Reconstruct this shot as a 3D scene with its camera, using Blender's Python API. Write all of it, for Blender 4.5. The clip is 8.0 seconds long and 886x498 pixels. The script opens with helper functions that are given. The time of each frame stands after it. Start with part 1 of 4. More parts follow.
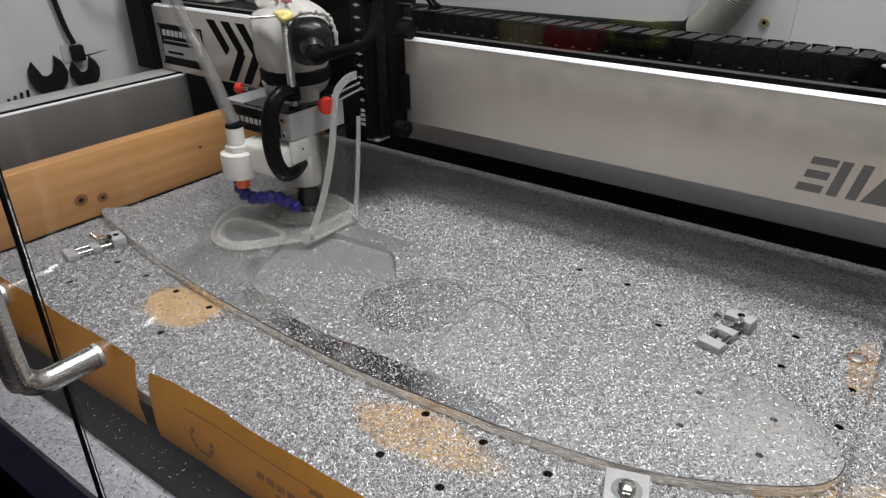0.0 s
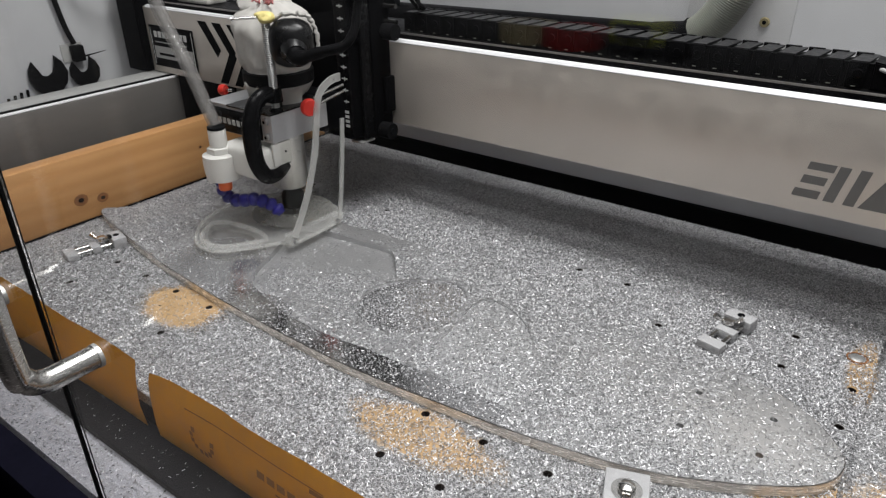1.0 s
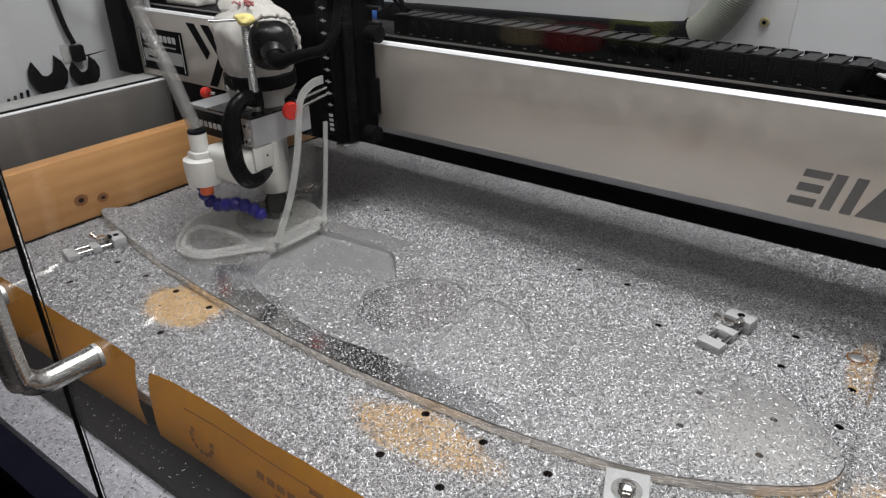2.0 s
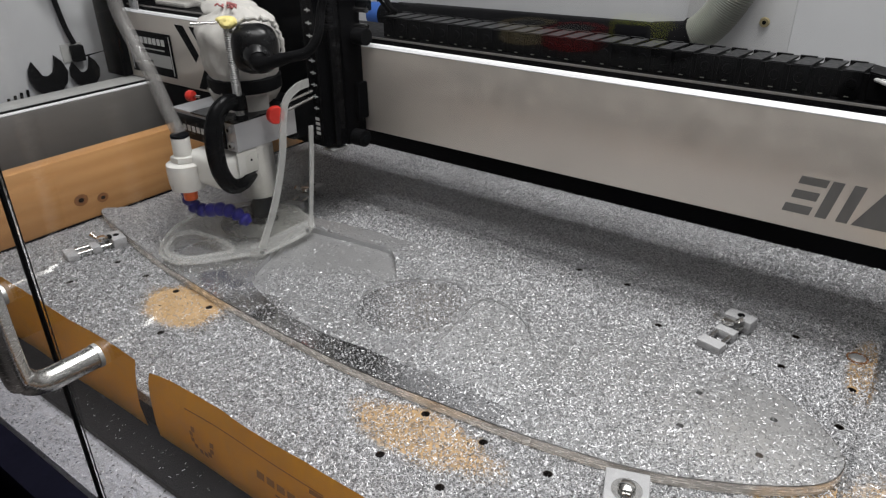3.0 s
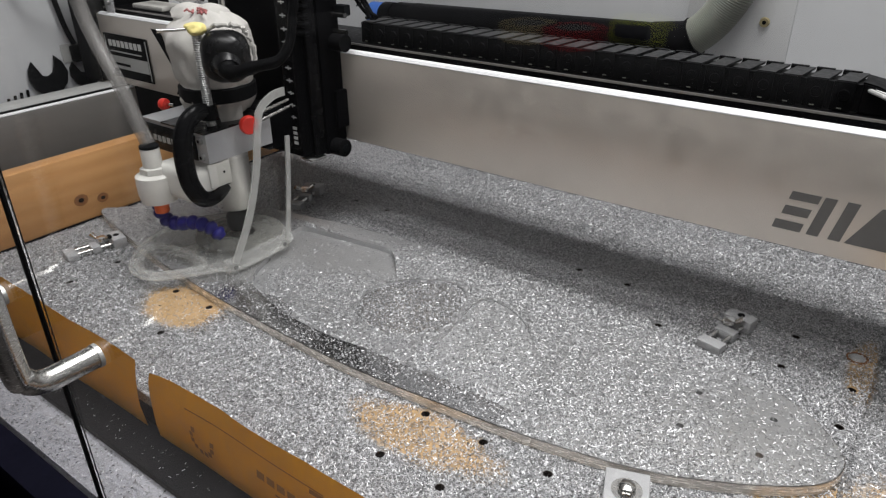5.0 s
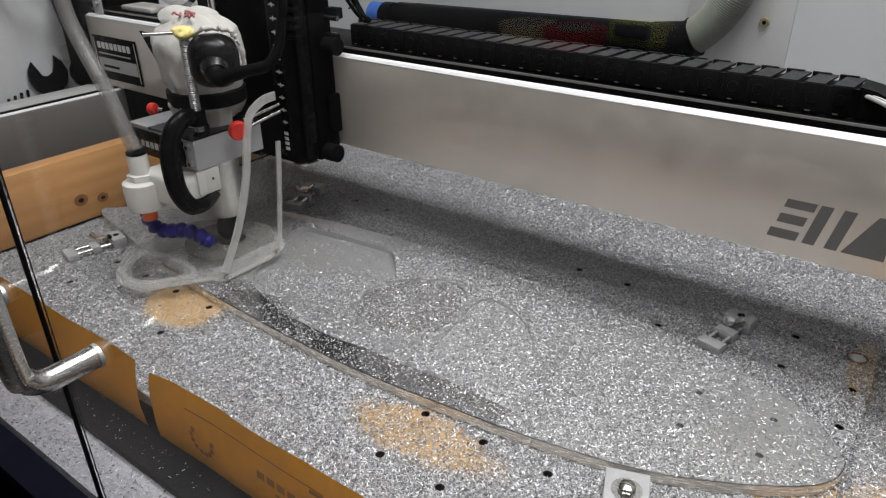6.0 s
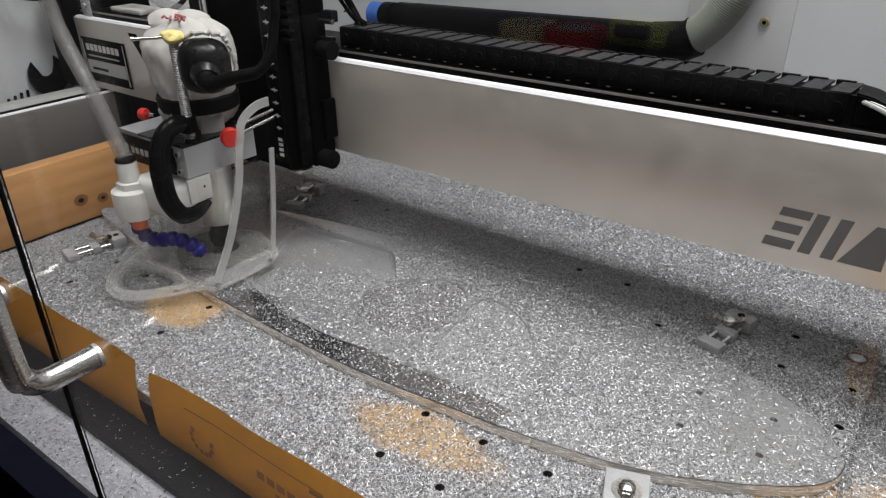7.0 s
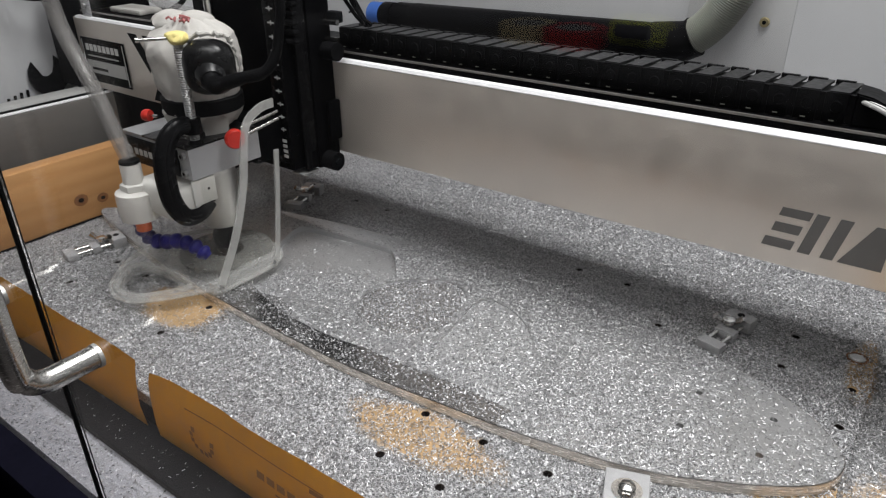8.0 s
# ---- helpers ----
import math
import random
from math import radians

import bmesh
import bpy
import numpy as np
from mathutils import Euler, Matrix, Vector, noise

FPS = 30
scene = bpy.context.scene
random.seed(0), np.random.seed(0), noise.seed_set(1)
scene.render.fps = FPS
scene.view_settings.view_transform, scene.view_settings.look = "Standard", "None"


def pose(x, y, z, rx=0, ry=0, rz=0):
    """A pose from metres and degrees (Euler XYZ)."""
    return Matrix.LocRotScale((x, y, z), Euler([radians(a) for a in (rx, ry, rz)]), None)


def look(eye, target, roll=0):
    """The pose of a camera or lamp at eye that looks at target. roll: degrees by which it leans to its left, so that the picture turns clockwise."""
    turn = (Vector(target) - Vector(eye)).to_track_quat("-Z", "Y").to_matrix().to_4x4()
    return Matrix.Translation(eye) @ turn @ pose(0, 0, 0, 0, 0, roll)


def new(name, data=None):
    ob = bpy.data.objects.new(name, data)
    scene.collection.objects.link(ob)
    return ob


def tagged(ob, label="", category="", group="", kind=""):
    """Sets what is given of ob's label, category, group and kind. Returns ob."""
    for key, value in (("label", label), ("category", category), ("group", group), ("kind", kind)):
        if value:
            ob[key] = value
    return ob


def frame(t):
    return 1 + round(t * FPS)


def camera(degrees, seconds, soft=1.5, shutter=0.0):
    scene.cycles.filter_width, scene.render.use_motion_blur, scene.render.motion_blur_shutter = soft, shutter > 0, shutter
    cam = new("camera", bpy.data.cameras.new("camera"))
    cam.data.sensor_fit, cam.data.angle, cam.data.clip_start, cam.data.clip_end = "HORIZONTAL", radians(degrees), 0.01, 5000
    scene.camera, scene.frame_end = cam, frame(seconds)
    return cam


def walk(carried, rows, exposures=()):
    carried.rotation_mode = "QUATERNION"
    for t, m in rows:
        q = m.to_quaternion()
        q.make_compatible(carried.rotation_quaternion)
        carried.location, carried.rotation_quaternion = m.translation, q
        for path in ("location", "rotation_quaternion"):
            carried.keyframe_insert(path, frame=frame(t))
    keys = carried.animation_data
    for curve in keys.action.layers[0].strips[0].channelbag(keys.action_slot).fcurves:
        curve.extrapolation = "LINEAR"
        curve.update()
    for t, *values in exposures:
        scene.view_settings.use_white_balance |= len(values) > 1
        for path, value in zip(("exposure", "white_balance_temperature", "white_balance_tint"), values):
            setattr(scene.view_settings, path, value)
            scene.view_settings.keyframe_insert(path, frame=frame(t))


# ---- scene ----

# ---------------------------------------------------------------- camera
EYE = Vector((0.433, -0.541, 0.593))
AZ, DOWN = radians(-36.733), radians(27.402)
AIM = EYE + Vector((math.sin(AZ) * math.cos(DOWN), math.cos(AZ) * math.cos(DOWN), -math.sin(DOWN)))
cam = camera(64.76, 8.0, soft=1.15)
walk(cam, [(0.0, look(EYE, AIM, -0.729)), (8.0, look(EYE, AIM, -0.729))])

# ---------------------------------------------------------------- light
scene.view_settings.exposure = 0.0
world = bpy.data.worlds.new("room_light")
scene.world = world
world.use_nodes = True
world.node_tree.nodes["Background"].inputs[0].default_value = (0.95, 0.97, 1.0, 1)
world.node_tree.nodes["Background"].inputs[1].default_value = 0.02


def strip_lamp(name, x, y, z, length, width, watts, tint=(0.985, 0.985, 0.98)):
    lamp = bpy.data.lights.new(name, "AREA")
    lamp.shape, lamp.size, lamp.size_y, lamp.energy, lamp.color = "RECTANGLE", length, width, watts, tint
    ob = new(name, lamp)
    ob.location = (x, y, z)
    return ob


strip_lamp("shop_light_rear", 0.30, 0.48, 2.25, 1.3, 0.66, 63.0)
strip_lamp("shop_light_front", 0.18, -0.55, 2.25, 1.6, 0.55, 24.0)

# ---------------------------------------------------------------- materials


def mat(name, color, rough=0.5, metal=0.0, var=0.12, scale=40.0, bump=0.1, trans=0.0, stretch=(1, 1, 1), ior=1.45, fine=8.0, alpha=1.0, spec=0.5, depth=0.001):
    """Procedural paint: two scales of noise vary the colour, the roughness and a fine relief."""
    m = bpy.data.materials.new(name)
    m.use_nodes = True
    nt = m.node_tree
    b = nt.nodes["Principled BSDF"]
    b.inputs["Roughness"].default_value, b.inputs["Metallic"].default_value = rough, metal
    b.inputs["Transmission Weight"].default_value, b.inputs["IOR"].default_value = trans, ior
    b.inputs["Alpha"].default_value, b.inputs["Specular IOR Level"].default_value = alpha, spec
    co = nt.nodes.new("ShaderNodeTexCoord")
    mp = nt.nodes.new("ShaderNodeMapping")
    mp.inputs["Scale"].default_value = stretch
    nt.links.new(co.outputs["Object"], mp.inputs[0])
    n1, n2 = nt.nodes.new("ShaderNodeTexNoise"), nt.nodes.new("ShaderNodeTexNoise")
    n1.inputs["Scale"].default_value, n2.inputs["Scale"].default_value = scale / fine, scale
    n1.inputs["Detail"].default_value = n2.inputs["Detail"].default_value = 5
    for n in (n1, n2):
        nt.links.new(mp.outputs[0], n.inputs["Vector"])
    add = nt.nodes.new("ShaderNodeMath")
    add.operation = "ADD"
    nt.links.new(n1.outputs[0], add.inputs[0]), nt.links.new(n2.outputs[0], add.inputs[1])
    mr = nt.nodes.new("ShaderNodeMapRange")
    mr.inputs[1].default_value, mr.inputs[2].default_value = 0.6, 1.4
    mr.inputs[3].default_value, mr.inputs[4].default_value = 1 - var, 1 + var
    nt.links.new(add.outputs[0], mr.inputs[0])
    mul = nt.nodes.new("ShaderNodeVectorMath")
    mul.operation = "SCALE"
    mul.inputs[0].default_value = color
    nt.links.new(mr.outputs[0], mul.inputs["Scale"])
    nt.links.new(mul.outputs[0], b.inputs["Base Color"])
    r2 = nt.nodes.new("ShaderNodeMapRange")
    r2.inputs[1].default_value, r2.inputs[2].default_value = 0.3, 0.7
    r2.inputs[3].default_value, r2.inputs[4].default_value = max(0.02, rough * 0.8), min(1, rough * 1.2)
    nt.links.new(n2.outputs[0], r2.inputs[0]), nt.links.new(r2.outputs[0], b.inputs["Roughness"])
    if bump:
        bp = nt.nodes.new("ShaderNodeBump")
        bp.inputs["Strength"].default_value, bp.inputs["Distance"].default_value = bump, depth
        nt.links.new(n2.outputs[0], bp.inputs["Height"]), nt.links.new(bp.outputs[0], b.inputs["Normal"])
    return m


WHITE_WALL = mat("white_panel", (0.46, 0.465, 0.475), 0.45, var=0.04, scale=20)
MELAMINE = mat("melamine", (0.36, 0.36, 0.39), 0.4, var=0.06, scale=60)
BLACK = mat("black_anodised", (0.0025, 0.0025, 0.003), 0.38, spec=0.04, var=0.25, scale=120)
BLACK_SHINY = mat("black_enamel", (0.004, 0.004, 0.0045), 0.25, spec=0.10, var=0.3, scale=90, bump=0.08)
RUBBER = mat("black_rubber", (0.0045, 0.0045, 0.005), 0.55, spec=0.06, var=0.25, scale=150, bump=0.2)
CAP = mat("glossy_black_cap", (0.006, 0.006, 0.0065), 0.3, var=0.3, scale=60, bump=0.15, spec=0.4)
# lighter, glossier copy of the chain plastic: light on the slat tops
CHAIN_TOP = mat("lit_chain_top", (0.013, 0.013, 0.014), 0.45, var=0.35, scale=150, spec=0.3)
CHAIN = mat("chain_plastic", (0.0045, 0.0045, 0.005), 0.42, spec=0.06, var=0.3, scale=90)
DARK_FELT = mat("dark_sill", (0.004, 0.004, 0.0075), 0.9, spec=0.0, var=0.3, scale=150)
CHARCOAL = mat("charcoal_plastic", (0.0050, 0.0057, 0.0066), 0.6, spec=0.05, var=0.15, scale=120)
BEAM = mat("bead_blasted_aluminium", (0.68, 0.625, 0.565), 0.36, 0.62, var=0.05, scale=36, bump=0.01)
RAIL = mat("satin_aluminium", (0.29, 0.275, 0.26), 0.36, 0.7, var=0.07, scale=40, stretch=(6, 0.3, 6))
BRUSHED = mat("brushed_steel", (0.60, 0.585, 0.56), 0.32, 0.85, var=0.03, scale=200, stretch=(1, 1, 8), bump=0.0)
# near white, so the beam's top edge shows its highlight as colour
LIP = mat("near_white_edge", (0.86, 0.86, 0.88), 0.4, 0.1, var=0.04, scale=60)
REAR = mat("rear_extrusion", (0.62, 0.63, 0.66), 0.4, 0.45, var=0.05, scale=40)
MACHINED = mat("machined_aluminium", (0.50, 0.50, 0.51), 0.3, 0.75, var=0.05, scale=70, bump=0.02, stretch=(1, 1, 5))
HANDLE = mat("satin_handle_steel", (0.50, 0.49, 0.47), 0.24, 1.0, var=0.02, scale=160, stretch=(1, 1, 6), bump=0.0)
STEEL = mat("polished_steel", (0.66, 0.65, 0.63), 0.2, 1.0, var=0.08, scale=120)
SCREW = mat("zinc_screw", (0.36, 0.36, 0.355), 0.45, 0.8, var=0.15, scale=300)
LETTER = mat("letter_grey", (0.13, 0.125, 0.12), 0.5, var=0.08, scale=90)
PRINT_WHITE = mat("print_white", (0.55, 0.55, 0.54), 0.5, var=0.08, scale=200)
LABEL_GREY = mat("label_grey", (0.36, 0.36, 0.35), 0.45, var=0.1, scale=150)
CLOTH = mat("white_cloth", (0.45, 0.435, 0.41), 0.9, var=0.16, scale=900, bump=0.5, fine=14, depth=0.0025)
PINK = mat("cloth_print", (0.33, 0.11, 0.11), 0.9, var=0.2, scale=300)
TAPE = mat("yellow_tape", (0.68, 0.58, 0.22), 0.6, var=0.2, scale=150, bump=0.4)
NYLON = mat("white_nylon", (0.57, 0.56, 0.53), 0.4, var=0.04, scale=80)
PRINTED = mat("printed_plastic", (0.34, 0.34, 0.345), 0.5, var=0.08, scale=160, stretch=(1, 1, 6), bump=0.3)
BLUE = mat("blue_plastic", (0.014, 0.012, 0.15), 0.35, var=0.15, scale=120)
BLUE_CAP = mat("blue_cap", (0.03, 0.10, 0.36), 0.45, var=0.12, scale=90)
ORANGE = mat("orange_plastic", (0.72, 0.13, 0.03), 0.4, var=0.12, scale=100)
RED = mat("red_plastic", (0.55, 0.03, 0.02), 0.35, var=0.08, scale=100)
MANILA = mat("kraft_envelope", (0.61, 0.30, 0.027), 0.6, var=0.14, scale=60, bump=0.3)
INK = mat("brown_ink", (0.20, 0.088, 0.014), 0.65, var=0.2, scale=300)
PLATE = mat("pale_plate", (0.46, 0.462, 0.465), 0.5, var=0.04, scale=30)
HOSE = mat("grey_hose", (0.17, 0.175, 0.15), 0.5, var=0.15, scale=160)


def clear(name, color, opacity, rough=0.15, var=0.05):
    """Clear plastic in thin pieces: mostly see-through, with a cloudy gloss."""
    m = mat(name, color, rough, var=var, scale=60)
    nt = m.node_tree
    mix, see = nt.nodes.new("ShaderNodeMixShader"), nt.nodes.new("ShaderNodeBsdfTransparent")
    see.inputs[0].default_value = (0.97, 0.97, 0.96, 1)
    mix.inputs[0].default_value = opacity
    nt.links.new(see.outputs[0], mix.inputs[1]), nt.links.new(nt.nodes["Principled BSDF"].outputs[0], mix.inputs[2])
    nt.links.new(mix.outputs[0], nt.nodes["Material Output"].inputs[0])
    return m


SHOE = clear("clear_acrylic", (0.72, 0.72, 0.715), 0.14, 0.10)
SHOE_EDGE = clear("acrylic_edge", (0.68, 0.68, 0.67), 0.21, 0.12)
POLISHED = mat("polished_aluminium", (0.46, 0.46, 0.47), 0.34, 0.45, var=0.03, scale=50, bump=0.0)
FROST = clear("frosted_strip", (0.56, 0.56, 0.545), 0.40, 0.3)
VINYL = clear("clear_vinyl", (0.36, 0.35, 0.35), 0.34, 0.06)
TUBE = clear("clear_tube", (0.28, 0.27, 0.265), 0.34, 0.10, 0.02)
VINYL_CORE = clear("tube_bore", (0.10, 0.095, 0.09), 0.35, 0.2, 0.02)
SHEET = clear("clear_sheet", (0.5, 0.5, 0.5), 0.022, 0.05)
DISC = clear("smoky_disc", (0.28, 0.28, 0.27), 0.55, 0.25)
GLASS = mat("door_glass", (1, 1, 1), 0.0, var=0.0, bump=0, trans=1.0, ior=1.34, spec=0.5)
DUSTY_POCKET = mat("dusty_pocket_floor", (0.58, 0.58, 0.585), 0.34, 0.72, var=0.10, scale=120, stretch=(1, 6, 1), bump=0.05)
MIRROR_POCKET = mat("bright_pocket_floor", (0.71, 0.71, 0.715), 0.175, 0.89, var=0.08, scale=120, stretch=(1, 6, 1), bump=0.03)
POCKET = mat("milled_pocket", (0.60, 0.60, 0.605), 0.13, 0.96, var=0.10, scale=120, stretch=(1, 6, 1), bump=0.03)
WORKED = mat("fresh_milled_floor", (0.46, 0.46, 0.465), 0.34, 0.66, var=0.08, scale=150, stretch=(1, 8, 1), bump=0.08)
# warm tint and streaks stand in for the tan board mirrored in the rim
EDGE = mat("panel_edge", (0.74, 0.69, 0.63), 0.25, 0.6, var=0.35, scale=160, stretch=(0.5, 0.5, 6))


def fleck(m, scale, size, color):
    """Adds small dark flecks to a painted board."""
    nt = m.node_tree
    b = nt.nodes["Principled BSDF"]
    geo, vo, lt, mix = (nt.nodes.new(k) for k in ("ShaderNodeNewGeometry", "ShaderNodeTexVoronoi", "ShaderNodeMath", "ShaderNodeMixRGB"))
    vo.inputs["Scale"].default_value = scale
    lt.operation = "LESS_THAN"
    lt.inputs[1].default_value = size
    old = b.inputs["Base Color"].links[0].from_socket
    mix.inputs[2].default_value = color
    nt.links.new(geo.outputs["Position"], vo.inputs["Vector"]), nt.links.new(vo.outputs["Distance"], lt.inputs[0])
    nt.links.new(lt.outputs[0], mix.inputs[0]), nt.links.new(old, mix.inputs[1]), nt.links.new(mix.outputs[0], b.inputs["Base Color"])


fleck(MELAMINE, 120, 0.20, (0.03, 0.03, 0.033, 1))


def wood_mat():
    m = mat("pine", (0.47, 0.25, 0.098), 0.5, var=0.14, scale=60, stretch=(1, 0.1, 1), bump=0.15, fine=3)
    nt = m.node_tree
    b = nt.nodes["Principled BSDF"]
    co = nt.nodes.new("ShaderNodeTexCoord")
    mp = nt.nodes.new("ShaderNodeMapping")
    mp.inputs["Scale"].default_value = (5, 0.5, 7)
    wv = nt.nodes.new("ShaderNodeTexWave")
    wv.bands_direction = "Z"
    wv.inputs["Scale"].default_value, wv.inputs["Distortion"].default_value = 1.7, 9
    wv.inputs["Detail"].default_value = 3
    nt.links.new(co.outputs["Object"], mp.inputs[0]), nt.links.new(mp.outputs[0], wv.inputs[0])
    mix = nt.nodes.new("ShaderNodeMixRGB")
    mix.blend_type = "MULTIPLY"
    mix.inputs[0].default_value = 0.34
    rp = nt.nodes.new("ShaderNodeValToRGB")
    rp.color_ramp.elements[0].color, rp.color_ramp.elements[1].color = (0.72, 0.60, 0.48, 1), (1, 1, 1, 1)
    nt.links.new(wv.outputs[0], rp.inputs[0])
    old = b.inputs["Base Color"].links[0].from_socket
    nt.links.new(old, mix.inputs[1]), nt.links.new(rp.outputs[0], mix.inputs[2])
    nt.links.new(mix.outputs[0], b.inputs["Base Color"])
    return m


PINE = wood_mat()
INSERT = mat("dark_insert", (0.012, 0.008, 0.006), 0.6, var=0.3, scale=200, spec=0.2)
KNOT = mat("pine_knot", (0.20, 0.085, 0.03), 0.55, var=0.4, scale=220)

# places on the bed where the chips were blown away: centre x, y, radius x, radius y, how bare
BARE = [(-0.475, -0.020, 0.080, 0.050, 0.96), (0.02, -0.035, 0.10, 0.038, 0.72), (0.432, 0.42, 0.018, 0.075, 0.6), (0.40, 0.14, 0.05, 0.05, 0.6),
        (0.53, 0.10, 0.09, 0.12, 0.7)]


def ellipses(nt, places, wobble, scale):
    """Distance, in radii, to the nearest of some ellipses (x, y, radius x, radius y), with a ragged rim."""
    geo, nz = nt.nodes.new("ShaderNodeNewGeometry"), nt.nodes.new("ShaderNodeTexNoise")
    nz.inputs["Scale"].default_value, nz.inputs["Detail"].default_value = scale, 4
    nt.links.new(geo.outputs["Position"], nz.inputs["Vector"])
    total = None
    for cx, cy, rx, ry in places:
        sub, sc, ln = (nt.nodes.new("ShaderNodeVectorMath") for k in range(3))
        sub.operation, sc.operation, ln.operation = "SUBTRACT", "MULTIPLY", "LENGTH"
        sub.inputs[1].default_value, sc.inputs[1].default_value = (cx, cy, 0), (1 / rx, 1 / ry, 0)
        nt.links.new(geo.outputs["Position"], sub.inputs[0]), nt.links.new(sub.outputs[0], sc.inputs[0]), nt.links.new(sc.outputs[0], ln.inputs[0])
        if total is None:
            total = ln.outputs["Value"]
        else:
            mn = nt.nodes.new("ShaderNodeMath")
            mn.operation = "MINIMUM"
            nt.links.new(total, mn.inputs[0]), nt.links.new(ln.outputs["Value"], mn.inputs[1])
            total = mn.outputs[0]
    ad, s = nt.nodes.new("ShaderNodeMath"), nt.nodes.new("ShaderNodeMath")
    ad.operation = "MULTIPLY_ADD"
    ad.inputs[1].default_value, ad.inputs[2].default_value = wobble, -wobble / 2
    nt.links.new(nz.outputs[0], ad.inputs[0]), nt.links.new(total, s.inputs[0]), nt.links.new(ad.outputs[0], s.inputs[1])
    return s.outputs[0]


def bed_mat():
    """Tan board, greyed by a film of fine pale dust that is missing at the blown patches."""
    m = mat("dusty_mdf", (0.41, 0.27, 0.135), 0.75, var=0.12, scale=300, bump=0.3)
    nt = m.node_tree
    b = nt.nodes["Principled BSDF"]
    mr = nt.nodes.new("ShaderNodeMapRange")
    mr.inputs[1].default_value, mr.inputs[2].default_value = 0.9, 1.3
    nt.links.new(ellipses(nt, [p[:4] for p in BARE], 0.7, 60), mr.inputs[0])
    geo, vo, rp = nt.nodes.new("ShaderNodeNewGeometry"), nt.nodes.new("ShaderNodeTexVoronoi"), nt.nodes.new("ShaderNodeValToRGB")
    vo.inputs["Scale"].default_value = 700
    rp.color_ramp.elements[0].color, rp.color_ramp.elements[1].color = (0.05, 0.05, 0.05, 1), (0.50, 0.50, 0.50, 1)
    nt.links.new(geo.outputs["Position"], vo.inputs["Vector"]), nt.links.new(vo.outputs["Color"], rp.inputs[0])
    mix = nt.nodes.new("ShaderNodeMixRGB")
    old = b.inputs["Base Color"].links[0].from_socket
    nt.links.new(mr.outputs[0], mix.inputs[0]), nt.links.new(old, mix.inputs[1]), nt.links.new(rp.outputs[0], mix.inputs[2])
    nt.links.new(mix.outputs[0], b.inputs["Base Color"])
    return m


# places on the panel that the air jet wiped clean of dust
CLEAR = [(-0.53, 0.085, 0.075, 0.075), (-0.42, 0.04, 0.09, 0.03)]


def panel_mat():
    """Rolled aluminium plate: a soft mirror under a thin film of pale dust."""
    m = mat("aluminium_plate", (0.52, 0.52, 0.525), 0.16, 0.9, var=0.08, scale=60, bump=0.03)
    nt = m.node_tree
    mr = nt.nodes.new("ShaderNodeMapRange")
    mr.inputs[1].default_value, mr.inputs[2].default_value, mr.inputs[3].default_value, mr.inputs[4].default_value = 0.7, 1.35, 0.90, 0.74
    nt.links.new(ellipses(nt, CLEAR, 0.9, 30), mr.inputs[0])
    nt.links.new(mr.outputs[0], nt.nodes["Principled BSDF"].inputs["Metallic"])
    ro = nt.nodes.new("ShaderNodeMapRange")
    ro.inputs[1].default_value, ro.inputs[2].default_value, ro.inputs[3].default_value, ro.inputs[4].default_value = 0.7, 1.35, 0.22, 0.28
    nt.links.new(mr.inputs[0].links[0].from_socket, ro.inputs[0])
    nt.links.new(ro.outputs[0], nt.nodes["Principled BSDF"].inputs["Roughness"])
    return m


PANEL = panel_mat()
BED = bed_mat()


def chip_mat():
    m = bpy.data.materials.new("milling_chips")
    m.use_nodes = True
    nt = m.node_tree
    b = nt.nodes["Principled BSDF"]
    geo = nt.nodes.new("ShaderNodeNewGeometry")
    rp = nt.nodes.new("ShaderNodeValToRGB")
    rp.color_ramp.elements[0].color, rp.color_ramp.elements[1].color = (0.05, 0.05, 0.052, 1), (0.80, 0.80, 0.82, 1)
    e = rp.color_ramp.elements.new(0.50)
    e.color = (0.40, 0.40, 0.41, 1)
    nt.links.new(geo.outputs["Random Per Island"], rp.inputs[0])
    nt.links.new(rp.outputs[0], b.inputs["Base Color"])
    b.inputs["Metallic"].default_value, b.inputs["Roughness"].default_value = 0.42, 0.42
    return m


CHIPS = chip_mat()

# ---------------------------------------------------------------- mesh tools
BASE = {}
SMOOTH = radians(40)


def thing(name, base, label="", category="", group="", kind=""):
    ob = new(name)
    ob.location = base
    ob.empty_display_size = 0.02
    BASE[ob] = Vector(base)
    return tagged(ob, label, category, group, kind)


def part(name, bm, material, parent, label=""):
    """Link a bmesh, given in world metres at the end of the clip, as one mesh under a thing or a part."""
    base = BASE[parent]
    bmesh.ops.translate(bm, verts=bm.verts, vec=-base)
    bmesh.ops.recalc_face_normals(bm, faces=bm.faces)
    me = bpy.data.meshes.new(name)
    bm.to_mesh(me)
    bm.free()
    me.materials.append(material)
    me.shade_smooth()
    me.set_sharp_from_angle(angle=SMOOTH)
    ob = new(name, me)
    ob.parent = parent
    BASE[ob] = base
    return tagged(ob, label)


def solo(name, bm, material, label="", category="", kind="", base=(0, 0, 0)):
    """One mesh that is a whole thing or a piece of the setting."""
    bmesh.ops.translate(bm, verts=bm.verts, vec=-Vector(base))
    bmesh.ops.recalc_face_normals(bm, faces=bm.faces)
    me = bpy.data.meshes.new(name)
    bm.to_mesh(me)
    bm.free()
    me.materials.append(material)
    me.shade_smooth()
    me.set_sharp_from_angle(angle=SMOOTH)
    ob = new(name, me)
    ob.location = base
    BASE[ob] = Vector(base)
    return tagged(ob, label, category, "", kind)


